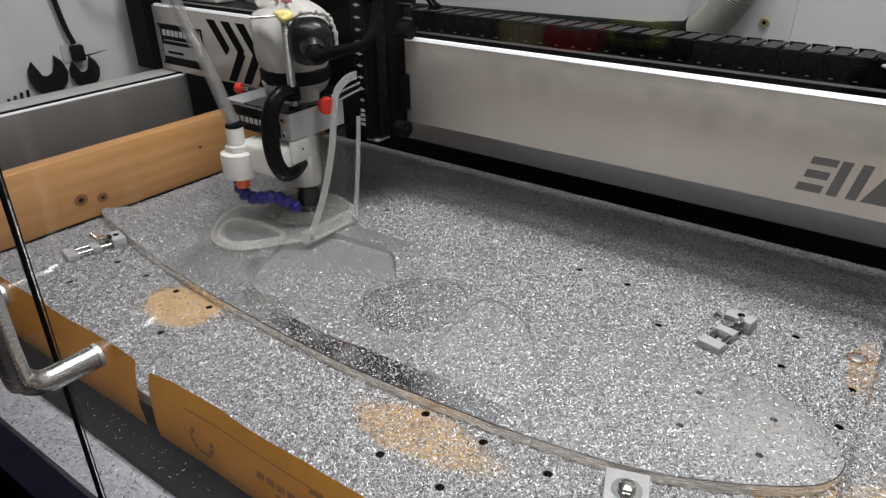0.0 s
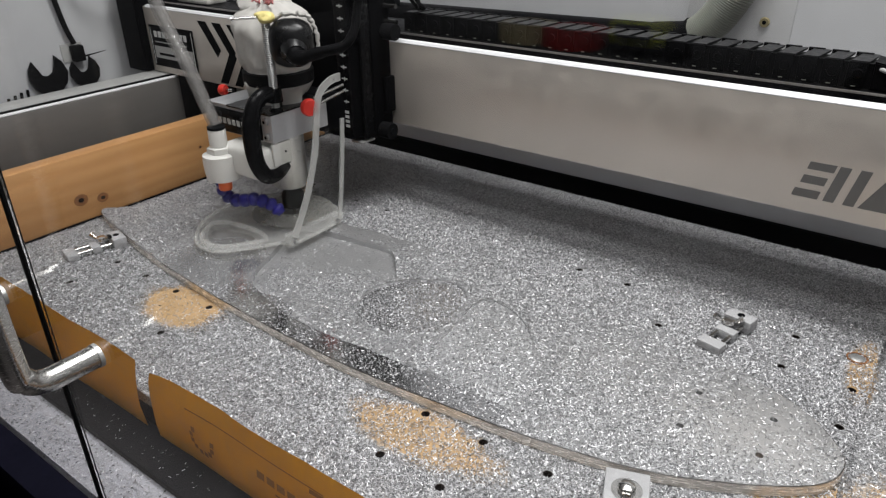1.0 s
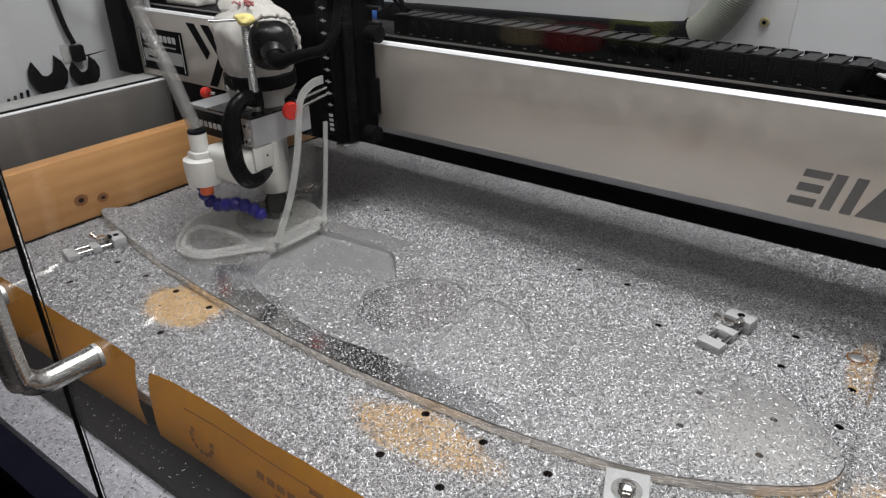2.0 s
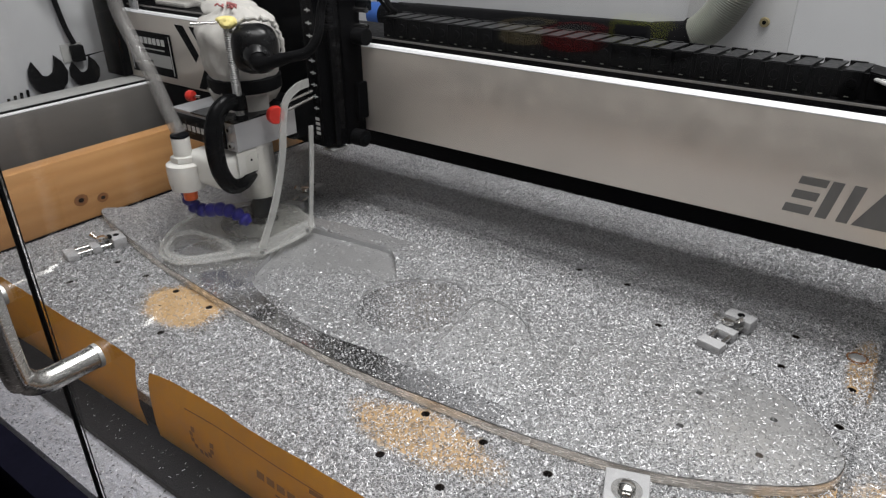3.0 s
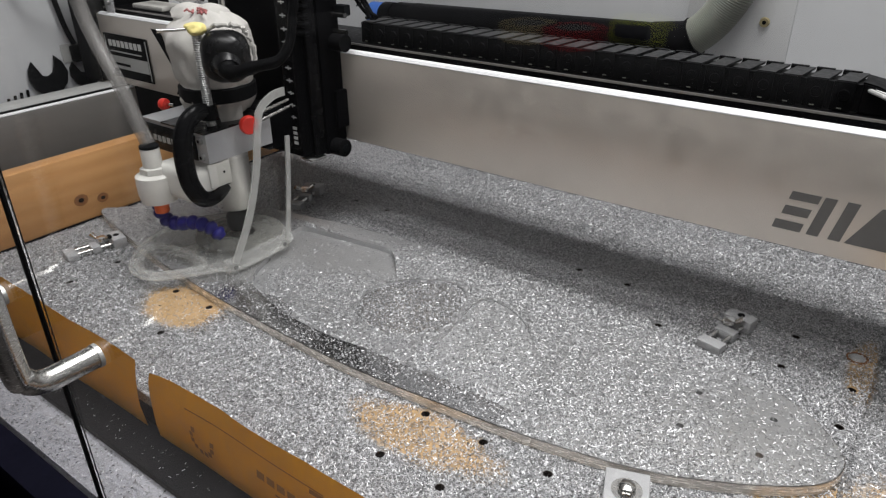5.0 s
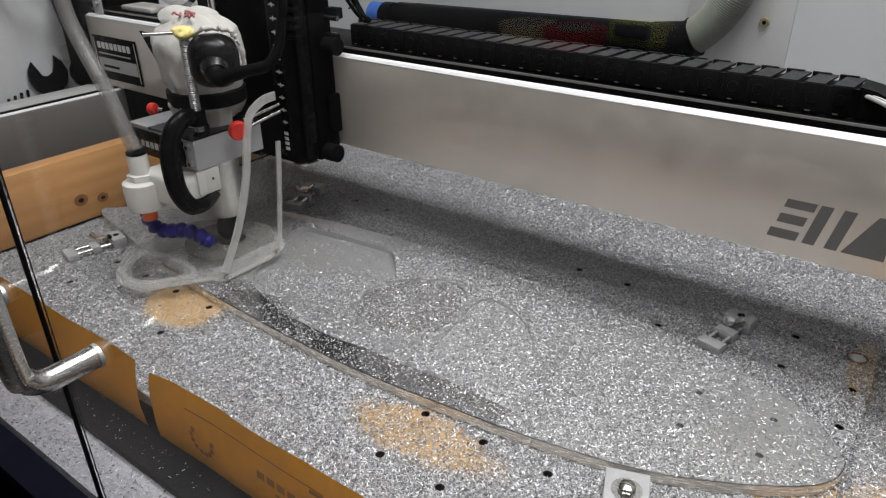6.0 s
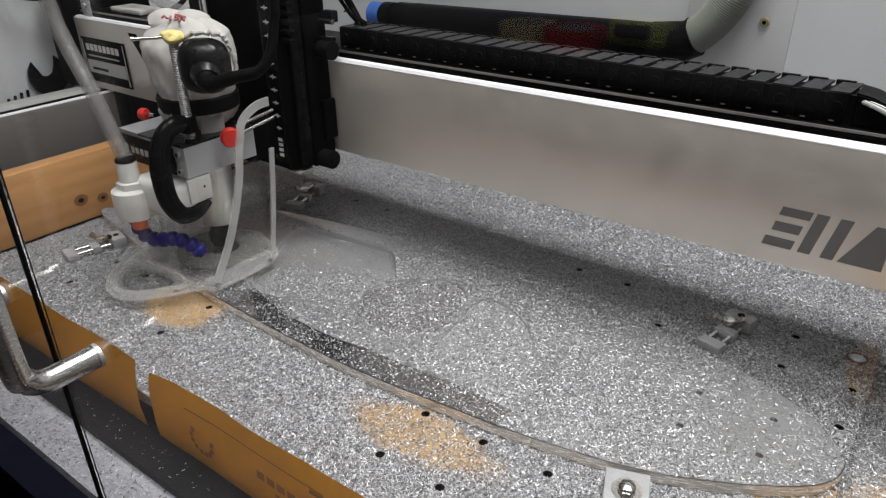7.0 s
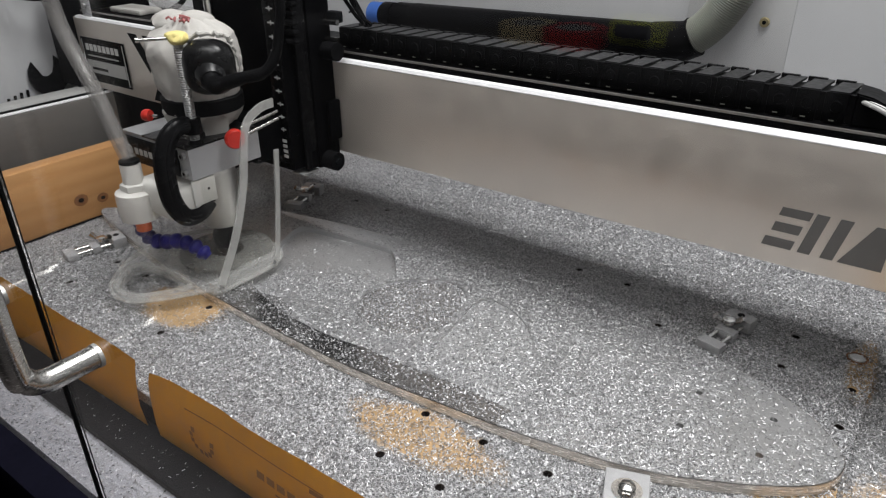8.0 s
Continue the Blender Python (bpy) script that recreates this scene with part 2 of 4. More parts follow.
def box(x0, x1, y0, y1, z0, z1, bevel=0.0, bm=None, m=None, seg=2):
    bm = bm or bmesh.new()
    vs = [bm.verts.new((x, y, z)) for x in (x0, x1) for y in (y0, y1) for z in (z0, z1)]
    fs = [bm.faces.new([vs[i] for i in f]) for f in ((0, 1, 3, 2), (4, 6, 7, 5), (0, 4, 5, 1), (2, 3, 7, 6), (0, 2, 6, 4), (1, 5, 7, 3))]
    if bevel:
        bmesh.ops.bevel(bm, geom=list({e for f in fs for e in f.edges}), offset=bevel, segments=seg, affect="EDGES", profile=0.5)
    if m:
        bmesh.ops.transform(bm, matrix=m, verts=bm.verts)
    return bm


def prism(pts, axis, a, b, bevel=0.0, bm=None):
    """A polygon in the plane across axis, from a to b. pts are the other two coordinates, in x, y, z order."""
    bm = bm or bmesh.new()

    def at(p, v):
        return {"x": (v, p[0], p[1]), "y": (p[0], v, p[1]), "z": (p[0], p[1], v)}[axis]
    lo, hi = [bm.verts.new(at(p, a)) for p in pts], [bm.verts.new(at(p, b)) for p in pts]
    n = len(pts)
    caps = [bm.faces.new(lo[::-1]), bm.faces.new(hi)]
    for i in range(n):
        bm.faces.new((lo[i], lo[(i + 1) % n], hi[(i + 1) % n], hi[i]))
    if bevel:
        bmesh.ops.bevel(bm, geom=list({e for f in caps for e in f.edges}), offset=bevel, segments=2, affect="EDGES")
    return bm


def tube(path, radius, seg=12, bm=None, closed=False, caps=True, flat=None):
    """A round bar swept along points; radius may be a list. flat: (direction, factor) squashes the section."""
    bm = bm or bmesh.new()
    P = [Vector(p) for p in path]
    n = len(P)
    R = radius if isinstance(radius, (list, tuple)) else [radius] * n
    rings, side = [], None
    for i, p in enumerate(P):
        a, b = (P[i - 1], P[(i + 1) % n]) if closed else (P[max(i - 1, 0)], P[min(i + 1, n - 1)])
        d = (b - a).normalized()
        if side is None:
            side = d.cross(Vector((0, 0, 1)) if abs(d.z) < 0.9 else Vector((0, 1, 0))).normalized()
        else:
            side = (side - d * side.dot(d)).normalized()
        up = d.cross(side)
        ring = []
        for k in range(seg):
            t = 2 * math.pi * k / seg
            o = side * math.cos(t) + up * math.sin(t)
            if flat:
                f = Vector(flat[0]).normalized()
                o -= f * (o.dot(f) * (1 - flat[1]))
            ring.append(bm.verts.new(p + o * R[i]))
        rings.append(ring)
    for i in range(n if closed else n - 1):
        r, s = rings[i], rings[(i + 1) % n]
        for k in range(seg):
            bm.faces.new((r[k], r[(k + 1) % seg], s[(k + 1) % seg], s[k]))
    if caps and not closed:
        bm.faces.new(rings[0][::-1]), bm.faces.new(rings[-1])
    return bm


def smooth(pts, per=6, closed=False):
    """Points of a smooth curve through pts."""
    P = [Vector(p) for p in pts]
    n = len(P)
    out = []
    for i in range(n if closed else n - 1):
        if closed:
            a, b, c, d = P[i - 1], P[i], P[(i + 1) % n], P[(i + 2) % n]
        else:
            a, b, c, d = P[max(i - 1, 0)], P[i], P[i + 1], P[min(i + 2, n - 1)]
        for k in range(per):
            t = k / per
            out.append(0.5 * ((2 * b) + (c - a) * t + (2 * a - 5 * b + 4 * c - d) * t * t + (3 * b - a - 3 * c + d) * t ** 3))
    if not closed:
        out.append(P[-1])
    return out


def lathe(profile, x, y, seg=28, bm=None, lo=0.0, hi=2 * math.pi):
    """A turned body round the upright line at x, y: profile of (radius, z)."""
    bm = bm or bmesh.new()
    rings = [[bm.verts.new((x + r * math.cos(2 * math.pi * k / seg), y + r * math.sin(2 * math.pi * k / seg), z)) for k in range(seg)] for r, z in profile]
    for r, s in zip(rings, rings[1:]):
        for k in range(seg):
            bm.faces.new((r[k], r[(k + 1) % seg], s[(k + 1) % seg], s[k]))
    bm.faces.new(rings[0][::-1]), bm.faces.new(rings[-1])
    return bm


def sheet(outline, holes, z0, z1):
    """A flat board with through holes; outline and holes are loops of (x, y)."""
    bm = bmesh.new()
    loops = []
    for lp in [outline, *holes]:
        vs = [bm.verts.new((p[0], p[1], z1)) for p in lp]
        loops.append(vs)
        for i in range(len(vs)):
            bm.edges.new((vs[i], vs[(i + 1) % len(vs)]))
    bmesh.ops.triangle_fill(bm, use_beauty=True, edges=bm.edges[:], normal=(0, 0, 1))
    top = bm.faces[:]
    low = {v: bm.verts.new((v.co.x, v.co.y, z0)) for lp in loops for v in lp}
    for f in top:
        bm.faces.new([low[v] for v in reversed(f.verts[:])])
    for lp in loops:
        for i in range(len(lp)):
            a, b = lp[i], lp[(i + 1) % len(lp)]
            bm.faces.new((a, b, low[b], low[a]))
    return bm


def ring(x, y, r, n=10):
    return [(x + r * math.cos(2 * math.pi * k / n), y + r * math.sin(2 * math.pi * k / n)) for k in range(n)]


def inside(x, y, poly):
    """Which of many points lie in a polygon (arrays)."""
    res = np.zeros(len(x), bool)
    n = len(poly)
    for i in range(n):
        (x0, y0), (x1, y1) = poly[i][:2], poly[(i + 1) % n][:2]
        if y0 != y1:
            res ^= ((y0 > y) != (y1 > y)) & (x < (x1 - x0) * (y - y0) / (y1 - y0) + x0)
    return res


# ---------------------------------------------------------------- enclosure
solo("wall_left", box(-1.47, -1.42, -0.32, 1.05, -0.07, 1.1), WHITE_WALL, "white painted side panel of the enclosure", "wall", "structure")
solo("wall_back", box(-1.42, 1.05, 0.99, 1.05, -0.07, 1.1), WHITE_WALL, "white painted rear panel of the enclosure", "wall", "structure")
solo("wall_right", box(1.05, 1.10, -0.32, 1.05, -0.07, 1.1), WHITE_WALL, "white painted side panel of the enclosure", "wall", "structure")
SHOP = mat("shop_paint", (0.06, 0.06, 0.063), 0.8, var=0.15, scale=6)
solo("ceiling", box(-2.2, 2.0, -2.3, 1.6, 2.40, 2.46), SHOP, "dim workshop ceiling", "ceiling", "structure")
solo("wall_north", box(-2.2, 2.0, 1.55, 1.6, -0.9, 2.4), SHOP, "dim workshop wall", "wall", "structure")
solo("wall_south", box(-2.2, 2.0, -2.3, -2.25, -0.9, 2.4), SHOP, "dim workshop wall", "wall", "structure")
solo("wall_west", box(-2.2, -2.15, -2.25, 1.55, -0.9, 2.4), SHOP, "dim workshop wall", "wall", "structure")
solo("wall_east", box(1.95, 2.0, -2.25, 1.55, -0.9, 2.4), SHOP, "dim workshop wall", "wall", "structure")
solo("floor", box(-1.47, 1.10, -0.2965, 1.05, -0.10, -0.06), MELAMINE, "pale speckled melamine enclosure base", "floor", "structure")
solo("trim", box(-1.47, 1.10, -0.345, -0.3045, -0.13, -0.0625, 0.003), DARK_FELT, "dark edging along the enclosure front", "trim", "structure")
solo("ground", box(-2.2, 2.0, -2.3, 1.6, -0.95, -0.9), mat("shop_floor", (0.12, 0.11, 0.11), 0.6, scale=8), "dark workshop floor", "floor", "structure")
solo("cabinet_front", box(-1.47, 1.10, -0.335, -0.31, -0.9, -0.135), DARK_FELT, "dark cabinet front under the enclosure", "cabinet", "structure")

# ---------------------------------------------------------------- machine bed
P = 0.0875
# the drilled holes that the chips leave open: columns along each row
HOLES = [(i * P, 0.0) for i in (-8, -7, -6, -5, 0, 1, 2)] + [(i * P, -P) for i in (-8, -5, 0, 1)]
for j, row in ((3, (5,)), (4, (2, 4, 5)), (5, (-6, -5, 0, 1, 4))):
    HOLES += [(i * P - 0.0105, j * P + 0.0133) for i in row]


def spoilboard():
    rim = [(-0.90, -0.184), (0.445, -0.184), (0.445, 0.745), (-0.90, 0.745)]
    hs = [h for h in HOLES if -0.88 < h[0] < 0.436 and -0.18 < h[1] < 0.72]
    t = thing("spoilboard", (-0.2, 0.3, -0.02), "tan fibreboard bed with drilled holes under milling chips", "machine bed")
    part("board", sheet(rim, [ring(x, y, 0.0060) for x, y in hs], -0.02, 0.0), BED, t)
    part("base_plate", box(0.436, 0.72, -0.182, 0.744, -0.058, -0.0215), BED, t, "tan lower board showing beyond the edge")
    bm = bmesh.new()
    for r, z0, z1 in ((0.0059, -0.0195, -0.0012),):
        lo = [bm.verts.new((px, py, z0)) for px, py in ring(0, 0, r, 14)]
        hi = [bm.verts.new((px, py, z1)) for px, py in ring(0, 0, r, 14)]
        inner = [bm.verts.new((px, py, z1)) for px, py in ring(0, 0, r * 0.82, 14)]
        deep = [bm.verts.new((px, py, z0)) for px, py in ring(0, 0, r * 0.82, 14)]
        for k in range(14):
            n = (k + 1) % 14
            bm.faces.new((lo[k], lo[n], hi[n], hi[k])), bm.faces.new((hi[k], hi[n], inner[n], inner[k])), bm.faces.new((inner[k], inner[n], deep[n], deep[k]))
    me = bpy.data.meshes.new("insert")
    bm.to_mesh(me)
    bm.free()
    me.materials.append(INSERT)
    for x, y in hs:
        ob = new("insert", me)
        ob.parent = t
        ob.location = Vector((x, y, 0)) - BASE[t]
        BASE[ob] = BASE[t]
    # black sheet added below the board to give the holes their dark depth
    part("hole_shade_sheet", box(-1.18, 0.434, -0.182, 0.744, -0.058, -0.050), DARK_FELT, t)


spoilboard()

# workpiece outline: a long pointed oval panel
OUTLINE = smooth([(-0.897, 0.088), (-0.753, 0.055), (-0.607, 0.030), (-0.532, 0.022), (-0.443, 0.013), (-0.366, 0.008), (-0.272, 0.003), (-0.155, 0.001),
                  (-0.100, 0.003), (-0.050, 0.006), (0.0, 0.0105), (0.05, 0.0150), (0.11, 0.021), (0.179, 0.032), (0.231, 0.043), (0.273, 0.055),
                  (0.301, 0.066), (0.354, 0.092), (0.405, 0.124), (0.432, 0.150), (0.443, 0.180), (0.438, 0.207), (0.407, 0.245), (0.370, 0.269),
                  (0.332, 0.284), (0.292, 0.299), (0.19, 0.324), (0.092, 0.338), (-0.004, 0.343), (-0.14, 0.346), (-0.276, 0.343), (-0.397, 0.333),
                  (-0.465, 0.325), (-0.544, 0.311), (-0.623, 0.293), (-0.72, 0.25), (-0.82, 0.18), (-0.885, 0.12)], 4, True)
OUTLINE = [(p.x, p.y) for p in OUTLINE]
POCKETS = [smooth([(-0.372, 0.064), (-0.408, 0.070), (-0.432, 0.087), (-0.455, 0.119), (-0.470, 0.156), (-0.500, 0.222), (-0.512, 0.255), (-0.501, 0.277),
                   (-0.426, 0.287), (-0.325, 0.298), (-0.297, 0.290), (-0.269, 0.264), (-0.240, 0.222), (-0.252, 0.150), (-0.300, 0.092)], 4, True),
           smooth([(-0.217, 0.104), (-0.238, 0.140), (-0.243, 0.175), (-0.222, 0.225), (-0.165, 0.262), (-0.130, 0.262), (-0.104, 0.240), (-0.088, 0.192),
                   (-0.084, 0.140), (-0.133, 0.098), (-0.170, 0.092)], 4, True),
           smooth([(-0.080, 0.247), (-0.030, 0.252), (0.028, 0.214), (0.065, 0.157), (0.078, 0.106), (0.074, 0.078), (0.045, 0.070), (-0.020, 0.072), (-0.064, 0.100), (-0.070, 0.145)], 4, True)]
POCKETS = [[(p.x, p.y) for p in q] for q in POCKETS]
PANEL_HOLES = [(0.271, 0.220), (0.361, 0.222), (0.273, 0.146), (0.363, 0.150)]
# the front land, kept clean by the air jet: its inner border
LAND = [(0.095, 0.050), (0.047, 0.053), (0.001, 0.053), (-0.044, 0.050), (-0.089, 0.047), (-0.143, 0.045), (-0.188, 0.039), (-0.246, 0.038), (-0.309, 0.042), (-0.380, 0.058), (-0.415, 0.055), (-0.450, 0.045)]
LAND = [p for p in OUTLINE if -0.46 < p[0] < 0.105 and p[1] < 0.1] + LAND
TOP = 0.016


def workpiece():
    t = thing("aluminium_panel", (-0.2, 0.17, 0.0), "long oval aluminium plate with milled pockets, strewn with chips", "workpiece")
    rings = [ring(x, y, 0.0045, 12) for x, y in PANEL_HOLES]
    part("panel", sheet(OUTLINE, [*POCKETS, *rings], 0.0015, TOP), PANEL, t)
    for k, p in enumerate(POCKETS):
        part("pocket_floor", prism(p, "z", 0.0016, (0.0060, 0.0135, 0.0135)[k]), (WORKED, MIRROR_POCKET, DUSTY_POCKET)[k], t, "bright milled pocket floor")
    part("front_land", prism(LAND, "z", TOP - 0.004, TOP + 0.0005), POCKET, t, "clean mirror-bright border strip")
    # rim, a hair proud of the panel; its warm bands paint the bed's reflection
    bm = bmesh.new()
    n = len(OUTLINE)
    out = []
    for i in range(n):
        d = Vector(OUTLINE[(i + 1) % n]) - Vector(OUTLINE[i - 1])
        nrm = Vector((d.y, -d.x)).normalized() * 0.0012
        out.append(Vector(OUTLINE[i]) + nrm)
    lo = [bm.verts.new((p.x, p.y, 0.0014)) for p in out]
    hi = [bm.verts.new((p.x, p.y, TOP - 0.0004)) for p in out]
    for i in range(n):
        bm.faces.new((lo[i], lo[(i + 1) % n], hi[(i + 1) % n], hi[i]))
    part("edge", bm, EDGE, t, "panel edge tinted with the tan bed's reflection")


workpiece()


# ---------------------------------------------------------------- frame of the machine
def side_rail():
    t = thing("side_rail", (-1.24, 0.35, -0.058), "satin aluminium side rail with a thin black strip on top", "machine rail")
    part("extrusion", box(-1.30, -1.195, -0.29, 0.98, -0.058, 0.164, 0.003), RAIL, t)
    part("top_face", box(-1.298, -1.2225, -0.288, 0.978, 0.1645, 0.170, 0.001), LABEL_GREY, t)
    part("top_strip", box(-1.222, -1.212, -0.288, 0.978, 0.1645, 0.1705, 0.001), BLACK, t, "thin black strip")
    part("edge_strip", box(-1.2105, -1.1965, -0.289, 0.979, 0.1645, 0.168, 0.001), LIP, t)


def right_rail():
    t = thing("side_rail", (0.80, 0.35, -0.058), "satin aluminium side rail with a black top strip", "machine rail")
    part("extrusion", box(0.75, 0.86, -0.29, 0.98, -0.058, 0.164, 0.003), RAIL, t)
    part("top_strip", box(0.76, 0.85, -0.288, 0.978, 0.1645, 0.170, 0.001), BLACK, t)


def rear_rail():
    t = thing("rear_rail", (-0.2, 0.77, -0.058), "grey aluminium rear rail above a black channel", "machine rail")
    part("channel", box(-1.19, 0.74, 0.7465, 0.79, -0.058, 0.0385), BLACK, t, "black channel")
    part("extrusion", box(-1.19, 0.74, 0.749, 0.80, 0.0395, 0.125, 0.003), REAR, t)


def front_rail():
    t = thing("front_rail", (-0.2, -0.22, -0.06), "charcoal front rail of the machine", "machine rail")
    part("extrusion", box(-1.19, 0.74, -0.242, -0.186, -0.0595, -0.047, 0.003), CHARCOAL, t)


side_rail(), right_rail(), rear_rail(), front_rail()


def plank():
    t = thing("wooden_plank", (-0.935, 0.25, 0.0), "knotty pine plank standing on edge beside the bed", "plank")
    part("plank_body", box(-0.952, -0.914, -0.19, 0.74, 0.0005, 0.1355, 0.004), PINE, t)
    for (y, z, r) in ((0.062, 0.046, 0.0150), (0.106, 0.037, 0.0125), (0.35, 0.075, 0.004)):
        kn = part("knot", tube([(-0.9145, y, z), (-0.9134, y, z)], [r, r * 0.92], 14, flat=((0, 0, 1), 0.85)), KNOT, t, "dark round knot")
        part("knot_heart", tube([(-0.9134, y, z), (-0.9130, y, z)], r * 0.38, 12, flat=((0, 0, 1), 0.8)), INSERT, kn)


plank()


# ---------------------------------------------------------------- gantry (moves)
GANTRY, CARRIED = [], []
FY = 0.315


def slant(x0, x1, z0, z1, lean=0.012):
    """A leaning flat mark on the front of the beam."""
    zb = 0.195
    f = lean / 0.052
    return prism([(x0 + (z0 - zb) * f, z0), (x1 + (z0 - zb) * f, z0), (x1 + (z1 - zb) * f, z1), (x0 + (z1 - zb) * f, z1)], "y", FY - 0.0008, FY + 0.001)


def gantry():
    t = thing("gantry", (-0.25, 0.38, 0.17), "wide grey aluminium gantry beam with dark markings", "gantry")
    GANTRY.append(t)
    part("beam", box(-1.277, 0.74, FY, 0.505, 0.172, 0.334, 0.0025), BEAM, t)
    part("top_lip", prism([(FY - 0.0015, 0.3332), (FY + 0.001, 0.3376), (FY + 0.009, 0.3384), (FY + 0.009, 0.3345), (FY + 0.002, 0.3345), (FY - 0.0005, 0.3315)], "x", -1.264, 0.739), LIP, t, "top edge coloured near white as its highlight")
    part("chain_tray", box(-1.262, 0.738, FY + 0.014, 0.468, 0.3345, 0.345, 0.001), BLACK, t, "black tray")
    part("tray_edge", box(-1.262, 0.738, FY + 0.0135, FY + 0.0165, 0.3455, 0.3485), RAIL, t)
    # big mark: plain leaning shapes
    for x0, x1, z0, z1 in ((0.288, 0.322, 0.196, 0.208), (0.291, 0.322, 0.217, 0.229), (0.291, 0.325, 0.238, 0.249),
                           (0.329, 0.343, 0.196, 0.249), (0.354, 0.368, 0.196, 0.249)):
        part("marking", slant(x0, x1, z0, z1), LETTER, t, "dark grey printed shape")
    part("marking", prism([(0.373, 0.196), (0.419, 0.196), (0.421, 0.249), (0.403, 0.249)], "y", FY - 0.0008, FY + 0.001), LETTER, t, "dark grey printed shape")
    for k in range(2):
        part("marking", slant(0.44 + k * 0.045, 0.472 + k * 0.045, 0.196, 0.249), LETTER, t, "dark grey printed shape")
    # chevron stripes beside the name plate
    for k in range(3):
        x = -1.056 + k * 0.054
        part("stripe", prism([(x, 0.318), (x + 0.031, 0.318), (x + 0.075, 0.256), (x + 0.060, 0.238)], "y", FY - 0.0008, FY + 0.001), BLACK, t, "black slanting stripe")
        part("stripe", prism([(x + 0.056, 0.178), (x + 0.084, 0.178), (x + 0.130, 0.244), (x + 0.112, 0.262)], "y", FY - 0.0009, FY + 0.001), BLACK, t, "black slanting stripe")
    plate = part("name_plate", box(-1.2620, -1.0820, FY - 0.0022, FY + 0.001, 0.1890, 0.2910, 0.0006), BLACK, t, "black name plate with printed bars")
    for k in range(8):
        part("bar", box(-1.243 + k * 0.0175, -1.2305 + k * 0.0175, FY - 0.0030, FY - 0.002, 0.262, 0.277), PRINT_WHITE, plate, "white printed block")
    part("bar", box(-1.2420, -1.1120, FY - 0.0030, FY - 0.002, 0.2490, 0.2520), LABEL_GREY, plate, "grey printed bar")
    part("field", box(-1.2500, -1.0920, FY - 0.0030, FY - 0.002, 0.2100, 0.2400), LABEL_GREY, plate, "grey writing field")
    part("bar", box(-1.2320, -1.1670, FY - 0.0036, FY - 0.0028, 0.2180, 0.2240), BLACK, plate)
    for x0, x1 in ((-1.257, -1.2555), (-1.0885, -1.087)):
        part("border", box(x0, x1, FY - 0.0030, FY - 0.002, 0.194, 0.286), PRINT_WHITE, plate)
    part("end_plate", prism([(0.295, 0.172), (0.295, 0.38), (0.31, 0.41), (0.48, 0.41), (0.52, 0.37), (0.52, 0.172)], "x", -1.362, -1.278, 0.004), BLACK, t, "black gantry end plate")
    part("end_plate", prism([(0.20, 0.172), (0.20, 0.36), (0.25, 0.40), (0.48, 0.40), (0.52, 0.36), (0.52, 0.172)], "x", 0.742, 0.79, 0.004), BLACK, t, "black gantry end plate")
    # plain black panel filling the area under the beam's left end
    part("black_panel", box(-1.185, -0.965, FY + 0.006, FY + 0.016, 0.02, 0.171, 0.002), BLACK, t, "flat black panel below the beam")
    br = part("bracket", box(-1.235, -1.20, FY + 0.004, FY + 0.008, 0.335, 0.375, 0.001), MACHINED, t, "small metal bracket")
    part("bolt", tube([(-1.217, FY + 0.0042, 0.362), (-1.217, FY - 0.002, 0.362)], 0.006, 10), SCREW, br)


gantry()


def drag_chain():
    t = thing("drag_chain", (-0.05, 0.39, 0.346), "black plastic cable drag chain lying along the beam", "cable chain")
    GANTRY.append(t)
    n, x0, x1 = 26, -0.45, 0.345
    w = (x1 - x0) / n
    for k in range(n):
        x = x0 + k * w
        bm = box(x + 0.0004, x + w * 0.80, 0.352, 0.357, 0.3465, 0.3815, 0.001)
        box(x + w * 0.60, x + w + 0.001, 0.3535, 0.3585, 0.3475, 0.3805, 0, bm)
        box(x + 0.0008, x + w * 0.72, 0.405, 0.410, 0.3465, 0.384, 0, bm)
        box(x + w * 0.04, x + w * 0.10, 0.3535, 0.4085, 0.3770, 0.3795, 0, bm)
        box(x + w * 0.16, x + w * 0.68, 0.3575, 0.4045, 0.3465, 0.350, 0, bm)
        box(x, x + w, 0.3585, 0.4045, 0.3745, 0.3768, 0, bm)
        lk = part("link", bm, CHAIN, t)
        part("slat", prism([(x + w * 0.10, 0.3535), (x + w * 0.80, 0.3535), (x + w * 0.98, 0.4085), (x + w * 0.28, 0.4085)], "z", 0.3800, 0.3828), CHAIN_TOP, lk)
        part("pin", tube([(x + w * 0.45, 0.3525, 0.366), (x + w * 0.45, 0.3505, 0.366)], [0.0070, 0.0062], 14), CHAIN, lk)
        part("latch", box(x + w * 0.30, x + w * 0.48, 0.3506, 0.3522, 0.3490, 0.3502), HOSE, lk, "small grey latch slot")
    # the end drops to the tray, with pale wires
    part("end_link", prism([(0.345, 0.346), (0.345, 0.383), (0.362, 0.380), (0.42, 0.356), (0.42, 0.346)], "y", 0.355, 0.405, 0.002), CHAIN, t)
    for k in range(3):
        y = 0.352 - 0.004 * k
        part("wire", tube(smooth([(0.35, 0.36, 0.374), (0.37, y, 0.372), (0.40, y, 0.361), (0.45, y + 0.01, 0.356), (0.6, 0.36, 0.353)], 5), 0.0028, 8), (PRINT_WHITE, BLACK, LABEL_GREY)[k], t, "thin cable")


drag_chain()


